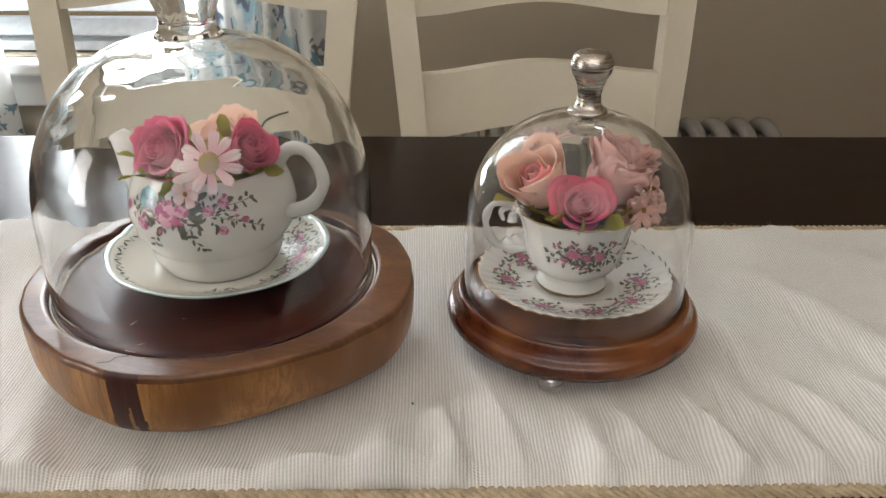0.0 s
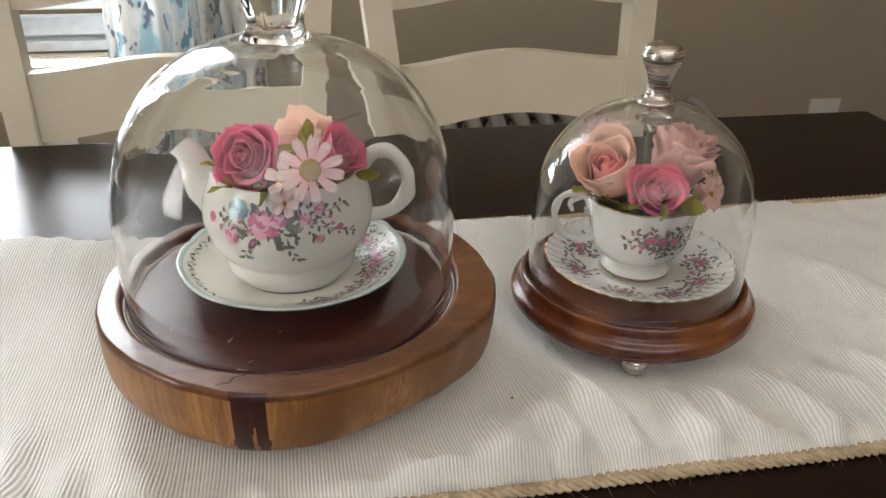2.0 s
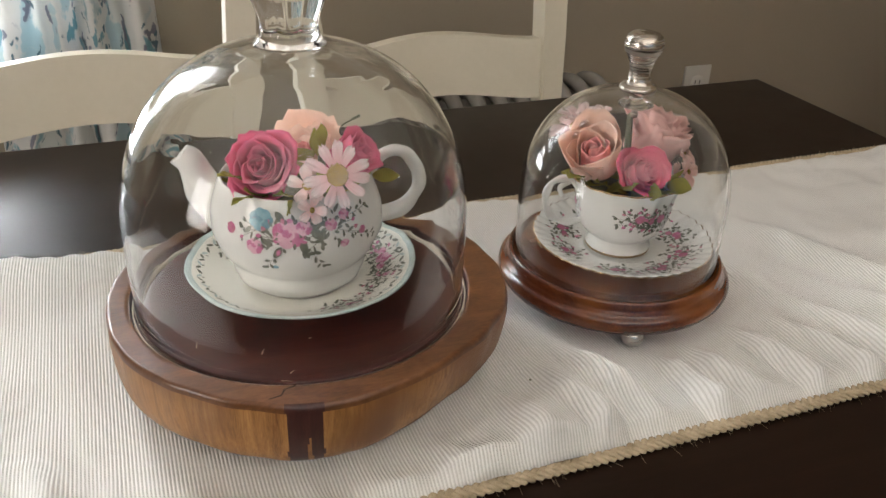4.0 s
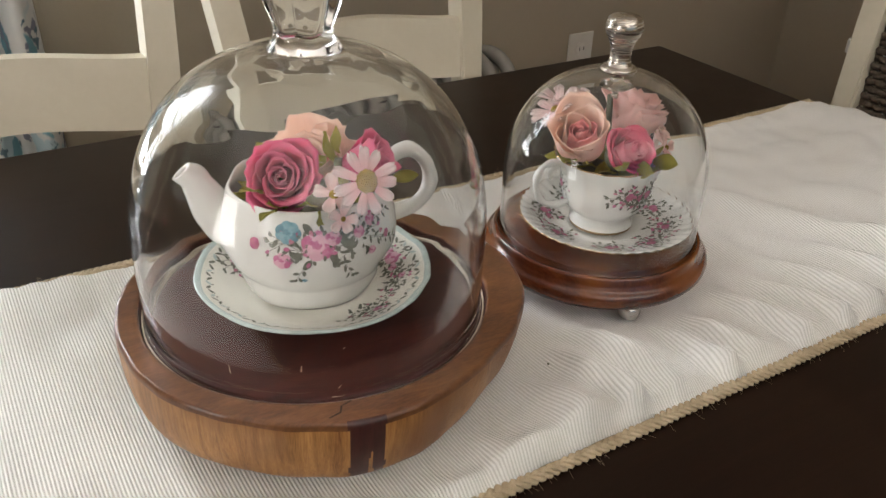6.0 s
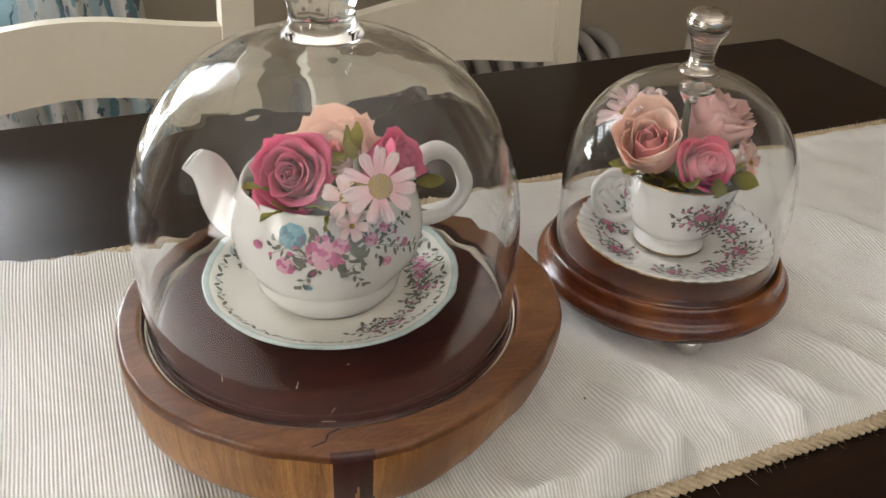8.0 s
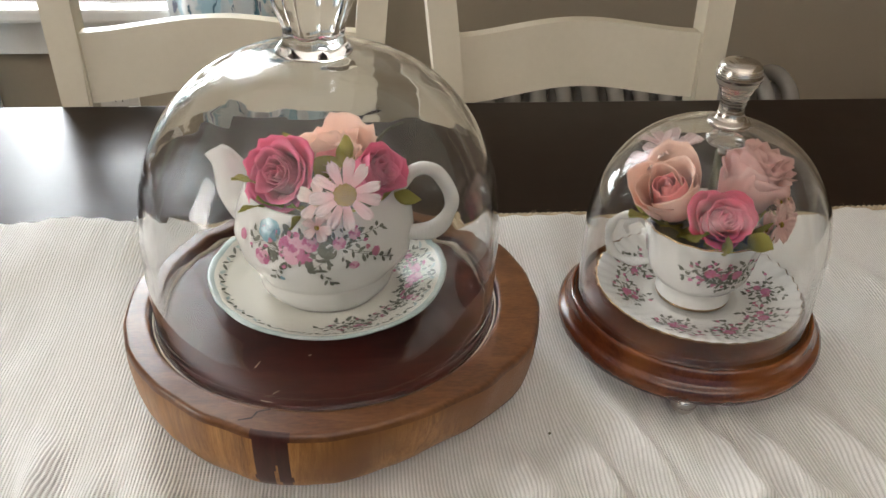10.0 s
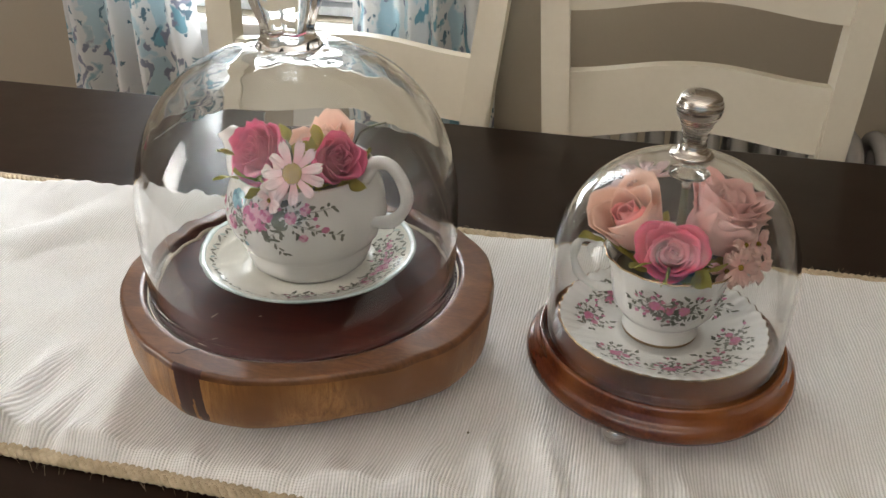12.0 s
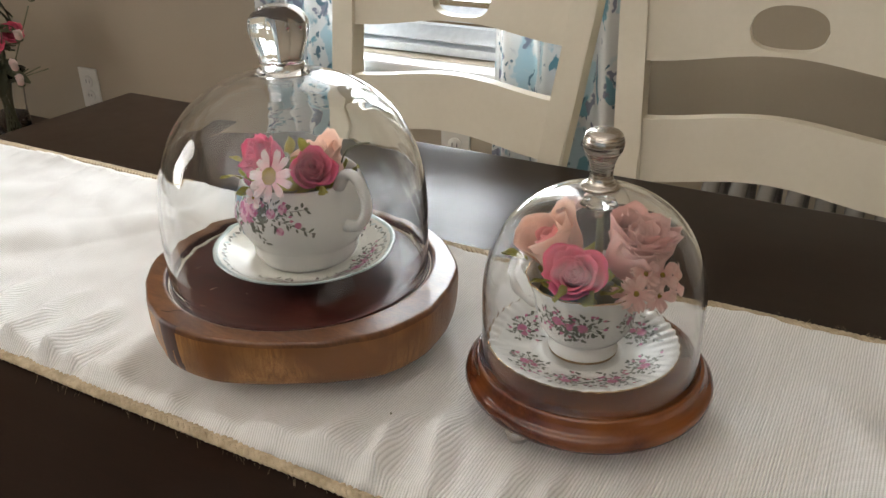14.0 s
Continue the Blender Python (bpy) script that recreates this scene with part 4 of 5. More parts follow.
def print_line(bm, skin, a0, s0, a1, s1, sag, w, mat):
    prev = None
    n = 8
    for k in range(n + 1):
        t = k / n
        ang, s = a0 + (a1 - a0) * t, s0 + (s1 - s0) * t + sag * math.sin(math.pi * t)
        p, _ = skin.at(ang, s - w / 2)
        q, _ = skin.at(ang, s + w / 2)
        cur = (bm.verts.new(p), bm.verts.new(q))
        if prev:
            f = bm.faces.new((prev[0], cur[0], cur[1], prev[1]))
            f.material_index = mat
        prev = cur


INKS = [INK_GREEN, INK_PINK, INK_LIGHT, INK_BLUE, INK_RED, INK_SLATE]


def print_rose(bm, skin, ang, s, size, dark=1, light=2):
    _, r = skin.at(ang, s)
    for ring, (d, w, cnt) in enumerate(((0.36, 0.36, 7), (0.22, 0.30, 6), (0.10, 0.22, 4))):
        for k in range(cnt):
            a = k * 2 * math.pi / cnt + ring * 0.5
            print_blob(bm, skin, ang + d * size * math.cos(a) / r, s + d * size * math.sin(a) * 0.9, size * w * 1.15, size * w * 0.75, a + 1.57, light if (k + ring) % 3 else dark, 1 + ring + k % 2)
    print_blob(bm, skin, ang, s, size * 0.20, size * 0.16, 0.2, dark, 5, 3)


def print_spray(bm, skin, rnd, ang, s, da, ds, n, leaf, flowers=(1, 4), r_ref=0.05):
    """A fine twig with paired leaves and a few small buds."""
    way = math.atan2(ds, da * r_ref)
    print_line(bm, skin, ang, s, ang + da, s + ds, rnd.uniform(-0.0012, 0.0012), 0.00035, 0)
    for k in range(n):
        t = (k + 0.7) / n
        a, q = ang + da * t, s + ds * t
        tw = way + (-1) ** k * rnd.uniform(0.35, 1.2)
        d = leaf * 0.62
        print_blob(bm, skin, a + math.cos(tw) * d / r_ref, q + math.sin(tw) * d, leaf * rnd.uniform(0.7, 1.3), leaf * rnd.uniform(0.34, 0.55), tw, 0, 1)
        if rnd.random() < 0.10:
            print_blob(bm, skin, a - math.sin(way) * leaf * 0.7 / r_ref, q + math.cos(way) * leaf * 0.7, leaf * 0.75, leaf * 0.65, 0, rnd.choice(flowers), 2, 3)
    print_blob(bm, skin, ang + da, s + ds, leaf * 0.8, leaf * 0.5, way, rnd.choice(flowers) if rnd.random() < 0.35 else 0, 2)


def print_bouquet(bm, skin, rnd, ang, s, r_ref, twigs, length, leaf, roses, squash=0.8, ink=(4, 1)):
    """Twigs that spread from one place, with small roses laid over them."""
    twigs, leaf = round(twigs * 1.3), leaf * 0.80
    for k in range(twigs):
        th = 2 * math.pi * (k + rnd.uniform(-0.25, 0.25)) / twigs
        l = length * rnd.uniform(0.6, 1.1)
        print_spray(bm, skin, rnd, ang, s, l * math.cos(th) / r_ref, l * math.sin(th) * squash, max(2, round(l / leaf * 0.9)), leaf, (1, 4), r_ref)
    for dx, dy, sz in roses:
        print_rose(bm, skin, ang + dx / r_ref, s + dy, sz, *ink)


# saucer under the teapot
def wavy(a, r, z):
    k = max(0.0, (r - 0.055) / 0.02)
    return r * (1 + 0.010 * k * (abs(math.cos(4 * a)) ** 0.6 - 0.5)), z


PX, PY = -0.1290, 0.5455
SZ = S1 - 0.0038
big_saucer = thing("saucer", (PX, PY, SZ), "ivory china saucer with teal edge and floral sprays", "saucer", "china saucers")
sp = [(0, 0.004), (0.030, 0.0036), (0.033, 0.0), (0.036, 0.0), (0.040, 0.003), (0.055, 0.0085), (0.068, 0.0155), (0.0752, 0.0195), (0.0758, 0.0206), (0.0748, 0.0212)]
sq = [(0.0715, 0.0198), (0.0670, 0.0172), (0.055, 0.0112), (0.045, 0.0072), (0.037, 0.0068), (0.0355, 0.0086), (0.0345, 0.0080), (0, 0.0078)]
part("dish", lathe(sp + sq, 128, wavy, [0] * 7 + [1, 1, 1] + [0] * 7), [CREAM_CHINA, TEAL], big_saucer)
skin = Skin(sq[::-1], 0.0004, wavy, -1)
rnd = random.Random(5)
bm = bmesh.new()
INK_BORDER = INKS[:5] + [TEAL]
for k in range(84):
    a = 2 * math.pi * k / 84
    print_blob(bm, skin, a, 0.0705 + 0.0006 * math.sin(k * 2.1), 0.0056, 0.0022, 0.7 * (-1) ** k, 0 if k % 3 else 5, 1)
    if k % 3 == 0:
        print_blob(bm, skin, a + 0.02, 0.0682, 0.0026, 0.0013, 1.2, 0, 1)
for a0, big in ((-1.30, 0), (-0.55, 0), (-0.10, 1), (0.35, 0), (1.5, 1), (2.3, 0)):
    print_bouquet(bm, skin, rnd, a0, 0.056, 0.056, 9, 0.021, 0.0050, ((0.0, 0.001, 0.0125), (0.009, 0.003, 0.008), (-0.008, -0.002, 0.007)) if big else ((0.003, 0.003, 0.007),), 0.55, (1, 2))
part("floral_print", bm, INK_BORDER, big_saucer, "printed rose sprays and leaf border", False)["kind"] = "stuff"

# teapot that sits on the saucer
pot = thing("teapot", (PX - 0.001, PY + 0.0035, SZ + 0.0082), "white china teapot with printed roses, used as a flower holder", "teapot")
body = [(0, 0.001), (0.0360, 0.0), (0.0382, 0.0008), (0.0408, 0.0035), (0.0430, 0.0085), (0.0442, 0.0140), (0.0447, 0.0175), (0.0453, 0.0184), (0.0458, 0.0192), (0.0466, 0.0202), (0.0492, 0.0240), (0.0525, 0.0300), (0.0546, 0.0370), (0.0553, 0.0440), (0.0545, 0.0520), (0.0522, 0.0600), (0.0494, 0.0670), (0.0474, 0.0722), (0.0464, 0.0735), (0.0452, 0.0726), (0.0460, 0.066), (0.0490, 0.054), (0.049, 0.038), (0.040, 0.022), (0, 0.016)]
part("body", lathe(body, 112), CHINA, pot)
SA = radians(160)
sd = Vector((math.cos(SA), math.sin(SA), 0))
sp_pts = bez([sd * 0.036 + Vector((0, 0, 0.042)), sd * 0.0480 + Vector((0, 0, 0.047)), sd * 0.0570 + Vector((0, 0, 0.056)), sd * 0.0615 + Vector((0, 0, 0.069)), sd * 0.0655 + Vector((0, 0, 0.0775)), sd * 0.0725 + Vector((0, 0, 0.0822))], 7)
n = len(sp_pts)
bm = bmesh.new()
across = Vector((-sd.y, sd.x, 0))
rings = []
for k in list(range(n)) + list(range(n - 1, n // 2, -1)):
    inside = len(rings) >= n
    t = k / (n - 1)
    rad = (0.0220 - 0.0157 * t ** 0.5) - (0.0016 + 0.0008 * (1 - t) if inside else 0)
    p = Vector(sp_pts[k])
    way = (Vector(sp_pts[min(k + 1, n - 1)]) - Vector(sp_pts[max(k - 1, 0)])).normalized()
    way = (way + Vector((0, 0, 0.55 * t * t))).normalized()
    up = way.cross(across).normalized()
    rings.append([bm.verts.new(p + across * rad * math.cos(a) + up * rad * 1.12 * math.sin(a)) for a in (2 * math.pi * q / 24 for q in range(24))])
for ra, rb in zip(rings, rings[1:]):
    for q in range(24):
        bm.faces.new((ra[q], ra[(q + 1) % 24], rb[(q + 1) % 24], rb[q]))
bmesh.ops.recalc_face_normals(bm, faces=bm.faces)
part("spout", bm, CHINA, pot)
HA = radians(-15)
hd = Vector((math.cos(HA), math.sin(HA), 0))
hp = bez([hd * 0.047 + Vector((0, 0, 0.0715)), hd * 0.056 + Vector((0, 0, 0.0845)), hd * 0.068 + Vector((0, 0, 0.0855)), hd * 0.0775 + Vector((0, 0, 0.074)), hd * 0.0785 + Vector((0, 0, 0.060)), hd * 0.068 + Vector((0, 0, 0.0465)), hd * 0.046 + Vector((0, 0, 0.0400))], 8)
part("handle", tube(hp, 0.0050, 14, None, 0.85), CHINA, pot)
skin = Skin(body[10:18], 0.0004)
rnd = random.Random(11)
bm = bmesh.new()
ca = radians(-107)
for da, ds, th, l in ((0.30, 0.004, 0.3, 0.0105), (0.33, -0.002, -0.5, 0.0110), (0.26, 0.010, 0.9, 0.0095), (-0.24, -0.006, 2.6, 0.0085), (0.16, -0.010, -1.1, 0.0085), (0.46, 0.004, 0.1, 0.0085), (-0.12, -0.012, -2.2, 0.0080), (-0.10, 0.010, 2.3, 0.0080), (0.42, 0.012, 0.6, 0.0075)):
    print_blob(bm, skin, ca + da, 0.033 + ds, l, l * 0.52, th, 0, 1)
print_bouquet(bm, skin, rnd, ca, 0.032, 0.052, 8, 0.022, 0.0058, (), 0.62)
print_bouquet(bm, skin, rnd, ca + 0.48, 0.034, 0.052, 7, 0.024, 0.0050, (), 0.62)
print_bouquet(bm, skin, rnd, ca - 0.36, 0.034, 0.052, 6, 0.015, 0.0050, (), 0.7)
for a, s, da, ds, n in ((0.62, 0.030, 0.46, -0.010, 8), (0.55, 0.039, 0.46, 0.001, 8), (0.22, 0.022, 0.16, -0.013, 5), (-0.14, 0.020, -0.12, -0.010, 4)):
    print_spray(bm, skin, rnd, ca + a, s, da, ds, n, 0.0044)
for da, s, sz, dk, lt in ((0.0, 0.0325, 0.0205, 1, 2), (0.17, 0.036, 0.0100, 1, 2), (-0.38, 0.0235, 0.0115, 1, 2), (-0.32, 0.0405, 0.0155, 5, 3), (-0.70, 0.031, 0.0070, 4, 1), (0.48, 0.036, 0.0080, 1, 2), (0.62, 0.022, 0.0065, 1, 2), (0.88, 0.027, 0.0058, 4, 1), (0.66, 0.040, 0.0075, 1, 2), (-0.16, 0.0105, 0.0035, 5, 3)):
    print_rose(bm, skin, ca + da, s, sz, dk, lt)
part("floral_print", bm, INKS, pot, "printed bouquet of pink and blue roses", False)["kind"] = "stuff"


# fluted saucer and cup
def scallop(a, r, z):
    k = max(0.0, (r - 0.045) / 0.022)
    return r * (1 + 0.006 * k * math.cos(44 * a)), z + 0.00055 * k * math.cos(44 * a)


QX, QY = 0.1190, 0.5430
QZ = M0 + 0.0277
small_saucer = thing("saucer", (QX, QY, QZ), "white fluted china saucer with gilt rim and small rose sprays", "saucer", "china saucers")
sp = [(0, 0.003), (0.024, 0.0028), (0.0265, 0), (0.0290, 0), (0.033, 0.003), (0.050, 0.0078), (0.062, 0.0128), (0.0675, 0.0150), (0.0683, 0.0158), (0.0672, 0.0162)]
sq = [(0.061, 0.0138), (0.050, 0.0092), (0.038, 0.0058), (0.030, 0.0046), (0.0285, 0.0052), (0.0275, 0.0044), (0, 0.0044)]
part("dish", lathe(sp + sq, 352, scallop, [0] * 7 + [1, 1, 0] + [0] * 6), [CHINA, GOLD], small_saucer)
skin = Skin(sq[::-1], 0.0004, scallop, -1)
rnd = random.Random(21)
bm = bmesh.new()
for a0 in (-2.15, -1.45, -0.72, -0.05, 0.75, 1.6, 2.4, 3.2):
    print_bouquet(bm, skin, rnd, a0 + rnd.uniform(-0.08, 0.08), 0.048, 0.048, 9, 0.0175, 0.0054, ((0.0, 0.001, 0.0082), (0.006, -0.003, 0.0058)), 0.85)
part("floral_print", bm, INKS, small_saucer, "printed sprays of small roses", False)["kind"] = "stuff"

cup = thing("teacup", (QX - 0.001, QY + 0.003, QZ + 0.0050), "white footed china teacup with gilt rim, filled with flowers", "teacup")


def cup_mod(a, r, z):
    k = max(0.0, min(1.0, (z - 0.020) / 0.02))
    return r * (1 + 0.012 * k * math.cos(16 * a)), z


cp = [(r * 1.01, z * 1.04) for r, z in ((0, 0.002), (0.0225, 0.0), (0.0245, 0.0006), (0.0247, 0.0026), (0.0215, 0.0050), (0.0195, 0.0078), (0.0215, 0.0105), (0.0275, 0.0145), (0.0325, 0.0215), (0.0345, 0.0300), (0.0355, 0.0390), (0.0375, 0.0470), (0.0405, 0.0540), (0.0420, 0.0565), (0.0423, 0.0574), (0.0414, 0.0574), (0.0395, 0.0535), (0.0365, 0.0465), (0.0345, 0.038), (0.033, 0.028), (0.027, 0.018), (0, 0.014))]
part("bowl", lathe(cp, 128, cup_mod, [0, 0, 1] + [0] * 10 + [1, 1] + [0] * 6), [CHINA, GOLD], cup)
HA = radians(172)
hd = Vector((math.cos(HA), math.sin(HA), 0))
hp = bez([hd * 0.035 + Vector((0, 0, 0.0485)), hd * 0.046 + Vector((0, 0, 0.0580)), hd * 0.058 + Vector((0, 0, 0.0560)), hd * 0.0625 + Vector((0, 0, 0.0440)), hd * 0.058 + Vector((0, 0, 0.0300)), hd * 0.046 + Vector((0, 0, 0.0230)), hd * 0.033 + Vector((0, 0, 0.0240))], 8)
bm = tube(hp, [0.0030 + 0.0006 * math.cos(k * 0.6) for k in range(len(hp))], 12, None, 0.85)
tube(bez([hd * 0.045 + Vector((0, 0, 0.0565)), hd * 0.052 + Vector((0, 0, 0.0515)), hd * 0.0500 + Vector((0, 0, 0.0450))], 6), [0.0026 - 0.0001 * k for k in range(13)], 10, bm)
part("handle", bm, CHINA, cup)
skin = Skin(cp[6:14], 0.0005, cup_mod)
rnd = random.Random(31)
bm = bmesh.new()
ca = radians(-93)
print_bouquet(bm, skin, rnd, ca - 0.12, 0.032, 0.036, 9, 0.019, 0.0050, (), 0.5)
print_bouquet(bm, skin, rnd, ca + 0.36, 0.031, 0.036, 9, 0.017, 0.0050, (), 0.7)
print_bouquet(bm, skin, rnd, ca + 0.10, 0.026, 0.036, 5, 0.010, 0.0032, (), 0.8)
print_bouquet(bm, skin, rnd, ca + 1.35, 0.031, 0.036, 7, 0.013, 0.0034, (), 0.7)
print_bouquet(bm, skin, rnd, ca - 1.9, 0.031, 0.036, 7, 0.013, 0.0034, (), 0.7)
for da, s, sz in ((-0.16, 0.033, 0.0080), (0.34, 0.031, 0.0080), (0.10, 0.030, 0.005), (1.35, 0.031, 0.0075), (-1.9, 0.031, 0.0075)):
    print_rose(bm, skin, ca + da, s, sz, 4, 1)
part("floral_print", bm, INKS, cup, "printed spray of small pink roses", False)["kind"] = "stuff"


# ---- flowers ----
def petal_mesh(name, width, length, cup_, curl, mat, ruffle=0.0, seed=0, point=0.0, notch=0.0, close=0.62):
    """A petal rising from its foot along +z, bowed outwards (+x) at the lip; cup_ wraps it round the flower's axis."""
    bm = bmesh.new()
    uv = bm.loops.layers.uv.new("UVMap")
    nu, nv = 8, 10
    grid = []
    for j in range(nv + 1):
        v = j / nv
        wid = width * (0.30 + 0.70 * math.sin(min(1.0, v * 1.25) * math.pi / 2)) * math.sqrt(max(0.02, 1 - (0.60 + 0.3 * point) * (max(0, v - 0.62) / 0.38) ** 2.6))
        row = []
        for i in range(nu + 1):
            u = -1 + 2 * i / nu
            a = u * wid / 2
            rr = cup_ * (0.55 + 0.45 * math.sin(v * math.pi * close))
            ang = a / max(rr, 1e-4)
            x = rr * math.cos(ang) - cup_ * 0.55
            y = rr * math.sin(ang)
            z = length * (v - 0.05 * v * v * u * u - notch * (v ** 3) * (1 - abs(u)) ** 2)
            out = curl * max(0.0, v - 0.55) ** 2 / 0.2
            x += out
            z -= out * 0.55
            wav = ruffle * v * v * math.sin(u * 7 + seed * 2.3) + ruffle * 0.6 * v * noise.noise(Vector((u * 2 + seed, v * 3, seed)))
            x += wav
            z += wav * 0.5
            row.append((bm.verts.new((x, y, z)), ((u + 1) / 2, v)))
        grid.append(row)
    for j in range(nv):
        for i in range(nu):
            q = [grid[j][i], grid[j][i + 1], grid[j + 1][i + 1], grid[j + 1][i]]
            f = bm.faces.new([p[0] for p in q])
            for lp, p in zip(f.loops, q):
                lp[uv].uv = p[1]
    # give it the thickness of cloth
    bmesh.ops.recalc_face_normals(bm, faces=bm.faces)
    bmesh.ops.solidify(bm, geom=bm.faces[:], thickness=0.00035)
    return mesh_of(name, bm, mat)


def put(name, me, parent, m, label=""):
    ob = new(name, me)
    ob.parent = parent
    ob.matrix_world = parent.matrix_world @ m
    if label:
        ob["label"] = label
    return ob


def aim(place, toward, spin=0.0):
    """A pose whose +z axis points along toward."""
    return Matrix.Translation(place) @ Vector(toward).to_track_quat("Z", "Y").to_matrix().to_4x4() @ pose(0, 0, 0, 0, 0, spin)


def leaf_mesh(length, width, mat=None, seed=0):
    bm = bmesh.new()
    uv = bm.loops.layers.uv.new("UVMap")
    grid = []
    for j in range(9):
        v = j / 8
        w = width * math.sin(math.pi * min(1, v * 0.96 + 0.04)) ** 0.8
        grid.append([(bm.verts.new((w / 2 * u, 0.18 * length * math.sin(v * 2.2) + 0.12 * width * abs(u) + 0.0008 * math.sin(v * 9 + seed + u * 2), length * v)), ((u + 1) / 2, v)) for u in (-1, -0.5, 0, 0.5, 1)])
    for a, b in zip(grid, grid[1:]):
        for i in range(4):
            q = [a[i], a[i + 1], b[i + 1], b[i]]
            f = bm.faces.new([p[0] for p in q])
            for lp, p in zip(f.loops, q):
                lp[uv].uv = p[1]
    bmesh.ops.solidify(bm, geom=bm.faces[:], thickness=0.0004)
    return mesh_of("leaf", bm, mat or LEAF)


def rose_petal(size, start, lean, lip, half, length, mat, ruffle, seed, point):
    """A cupped cloth petal: it leaves the axis at radius start, rises at lean degrees from upright, and rolls its lip outward."""
    bm = bmesh.new()
    uv = bm.loops.layers.uv.new("UVMap")
    nu, nv = 12, 12
    grid = [[None] * (nu + 1) for _ in range(nv + 1)]
    for i in range(nu + 1):
        u = -1 + 2 * i / nu
        reach = length * (1 - 0.30 * abs(u) ** 2.6 - point * abs(u) ** 1.1 + 0.05 * ruffle * 8 * noise.noise(Vector((u * 2.4, seed * 1.9, 3))))
        rho, z = start * 0.45, -0.62
        for j in range(nv + 1):
            v = j / nv
            soft = noise.noise(Vector((u * 1.5 + seed, v * 1.7, seed * 1.7)))
            fine = noise.noise(Vector((u * 4.5 + seed, v * 2.4, seed * 2.9)))
            roll = max(0.0, (v - 0.74) / 0.26)
            tilt = radians(72 * max(0.0, 1 - v / 0.30) + lean * min(1.0, v / 0.35) - 16 * math.sin(v * math.pi) + lip * roll ** 1.4 * (1 - 0.35 * abs(u)))
            wide = half * (0.42 + 0.58 * math.sin(min(1.0, v * 1.45) * math.pi / 2))
            push = ruffle * v * v * (0.8 * soft + 0.7 * fine + 0.5 * v * noise.noise(Vector((u * 9 + seed, v * 3, seed))))
            r = max(0.01, rho + push + 0.05 * u * v)
            ang = u * wide / max(r, start * 0.8, 0.16)
            grid[j][i] = (bm.verts.new((size * r * math.cos(ang), size * r * math.sin(ang), size * (z + 0.5 * push))), ((u + 1) / 2, v))
            rho += reach / nv * math.sin(tilt)
            z += reach / nv * math.cos(tilt)
    for a, b in zip(grid, grid[1:]):
        for i in range(nu):
            q = [a[i], a[i + 1], b[i + 1], b[i]]
            f = bm.faces.new([p[0] for p in q])
            for lp, p in zip(f.loops, q):
                lp[uv].uv = p[1]
    bmesh.ops.recalc_face_normals(bm, faces=bm.faces)
    bmesh.ops.solidify(bm, geom=bm.faces[:], thickness=0.0003)
    return mesh_of("petal", bm, mat)


# how a bloom opens: petals, lean of the inmost and outmost, lip roll of both, outmost start radius, petal lengths
OPEN_ROSE = (19, -2, 44, 10, 62, 0.52, 1.15, 1.00)
GLOBE_ROSE = (15, -2, 26, 16, -20, 0.70, 0.80, 1.22)
PEONY = (26, 8, 24, 30, 6, 0.66, 1.16, 1.22)
BUD_ROSE = (14, -6, 16, 2, 42, 0.46, 1.25, 1.30)


def rose(name, place, toward, size, mat, heart, label, seed, form=OPEN_ROSE, leaves=(), ruffle=0.12, tall=1.0, hearts=0, point=0.0):
    """A cloth rose of single petals set in a spiral round its axis; size is its radius."""
    rn = random.Random(seed)
    t = new(name)
    t.empty_display_size = 0.01
    t.matrix_world = aim(place, toward, rn.uniform(0, 360))
    tagged(t, label, "flower", "cloth flowers")
    count, lean0, lean1, lip0, lip1, far, len0, len1 = form
    for k in range(count):
        f = k / (count - 1)
        lean = lean0 + (lean1 - lean0) * f ** 1.5 + rn.uniform(-8, 8)
        lip = (lip0 + (lip1 - lip0) * f) * rn.uniform(0.6, 1.5)
        start = 0.05 + (far - 0.05) * f ** 0.85
        half = 0.22 + 0.56 * f ** 0.7
        length = (len0 + (len1 - len0) * f) * rn.uniform(0.94, 1.06)
        me = rose_petal(size, start, lean, lip, half, length, heart if k < hearts else mat, ruffle * (0.35 + 0.65 * f), seed * 1.3 + k * 0.77, point)
        put("petal", me, t, pose(0, 0, 0, rn.uniform(-4, 4), rn.uniform(-4, 4), k * 137.5 + rn.uniform(-26, 26)) @ Matrix.Diagonal((1, 1, tall, 1)))
    for k, (a, ln, wd, lean) in enumerate(leaves):
        put("leaf", leaf_mesh(ln, wd, None, seed + k), t, pose(0, 0, -0.62 * size * tall, 0, 0, a) @ pose(0, 0, 0, -lean), "olive green cloth leaf")
    bm = lathe([(0, -1.05), (0.10, -1.02), (0.18, -0.85), (0.42, -0.70), (0.35, -0.60), (0, -0.60)], 12)
    for v in bm.verts:
        v.co *= size * tall
    put("calyx", mesh_of("calyx", bm, STEM), t, pose(0, 0, 0))
    return t


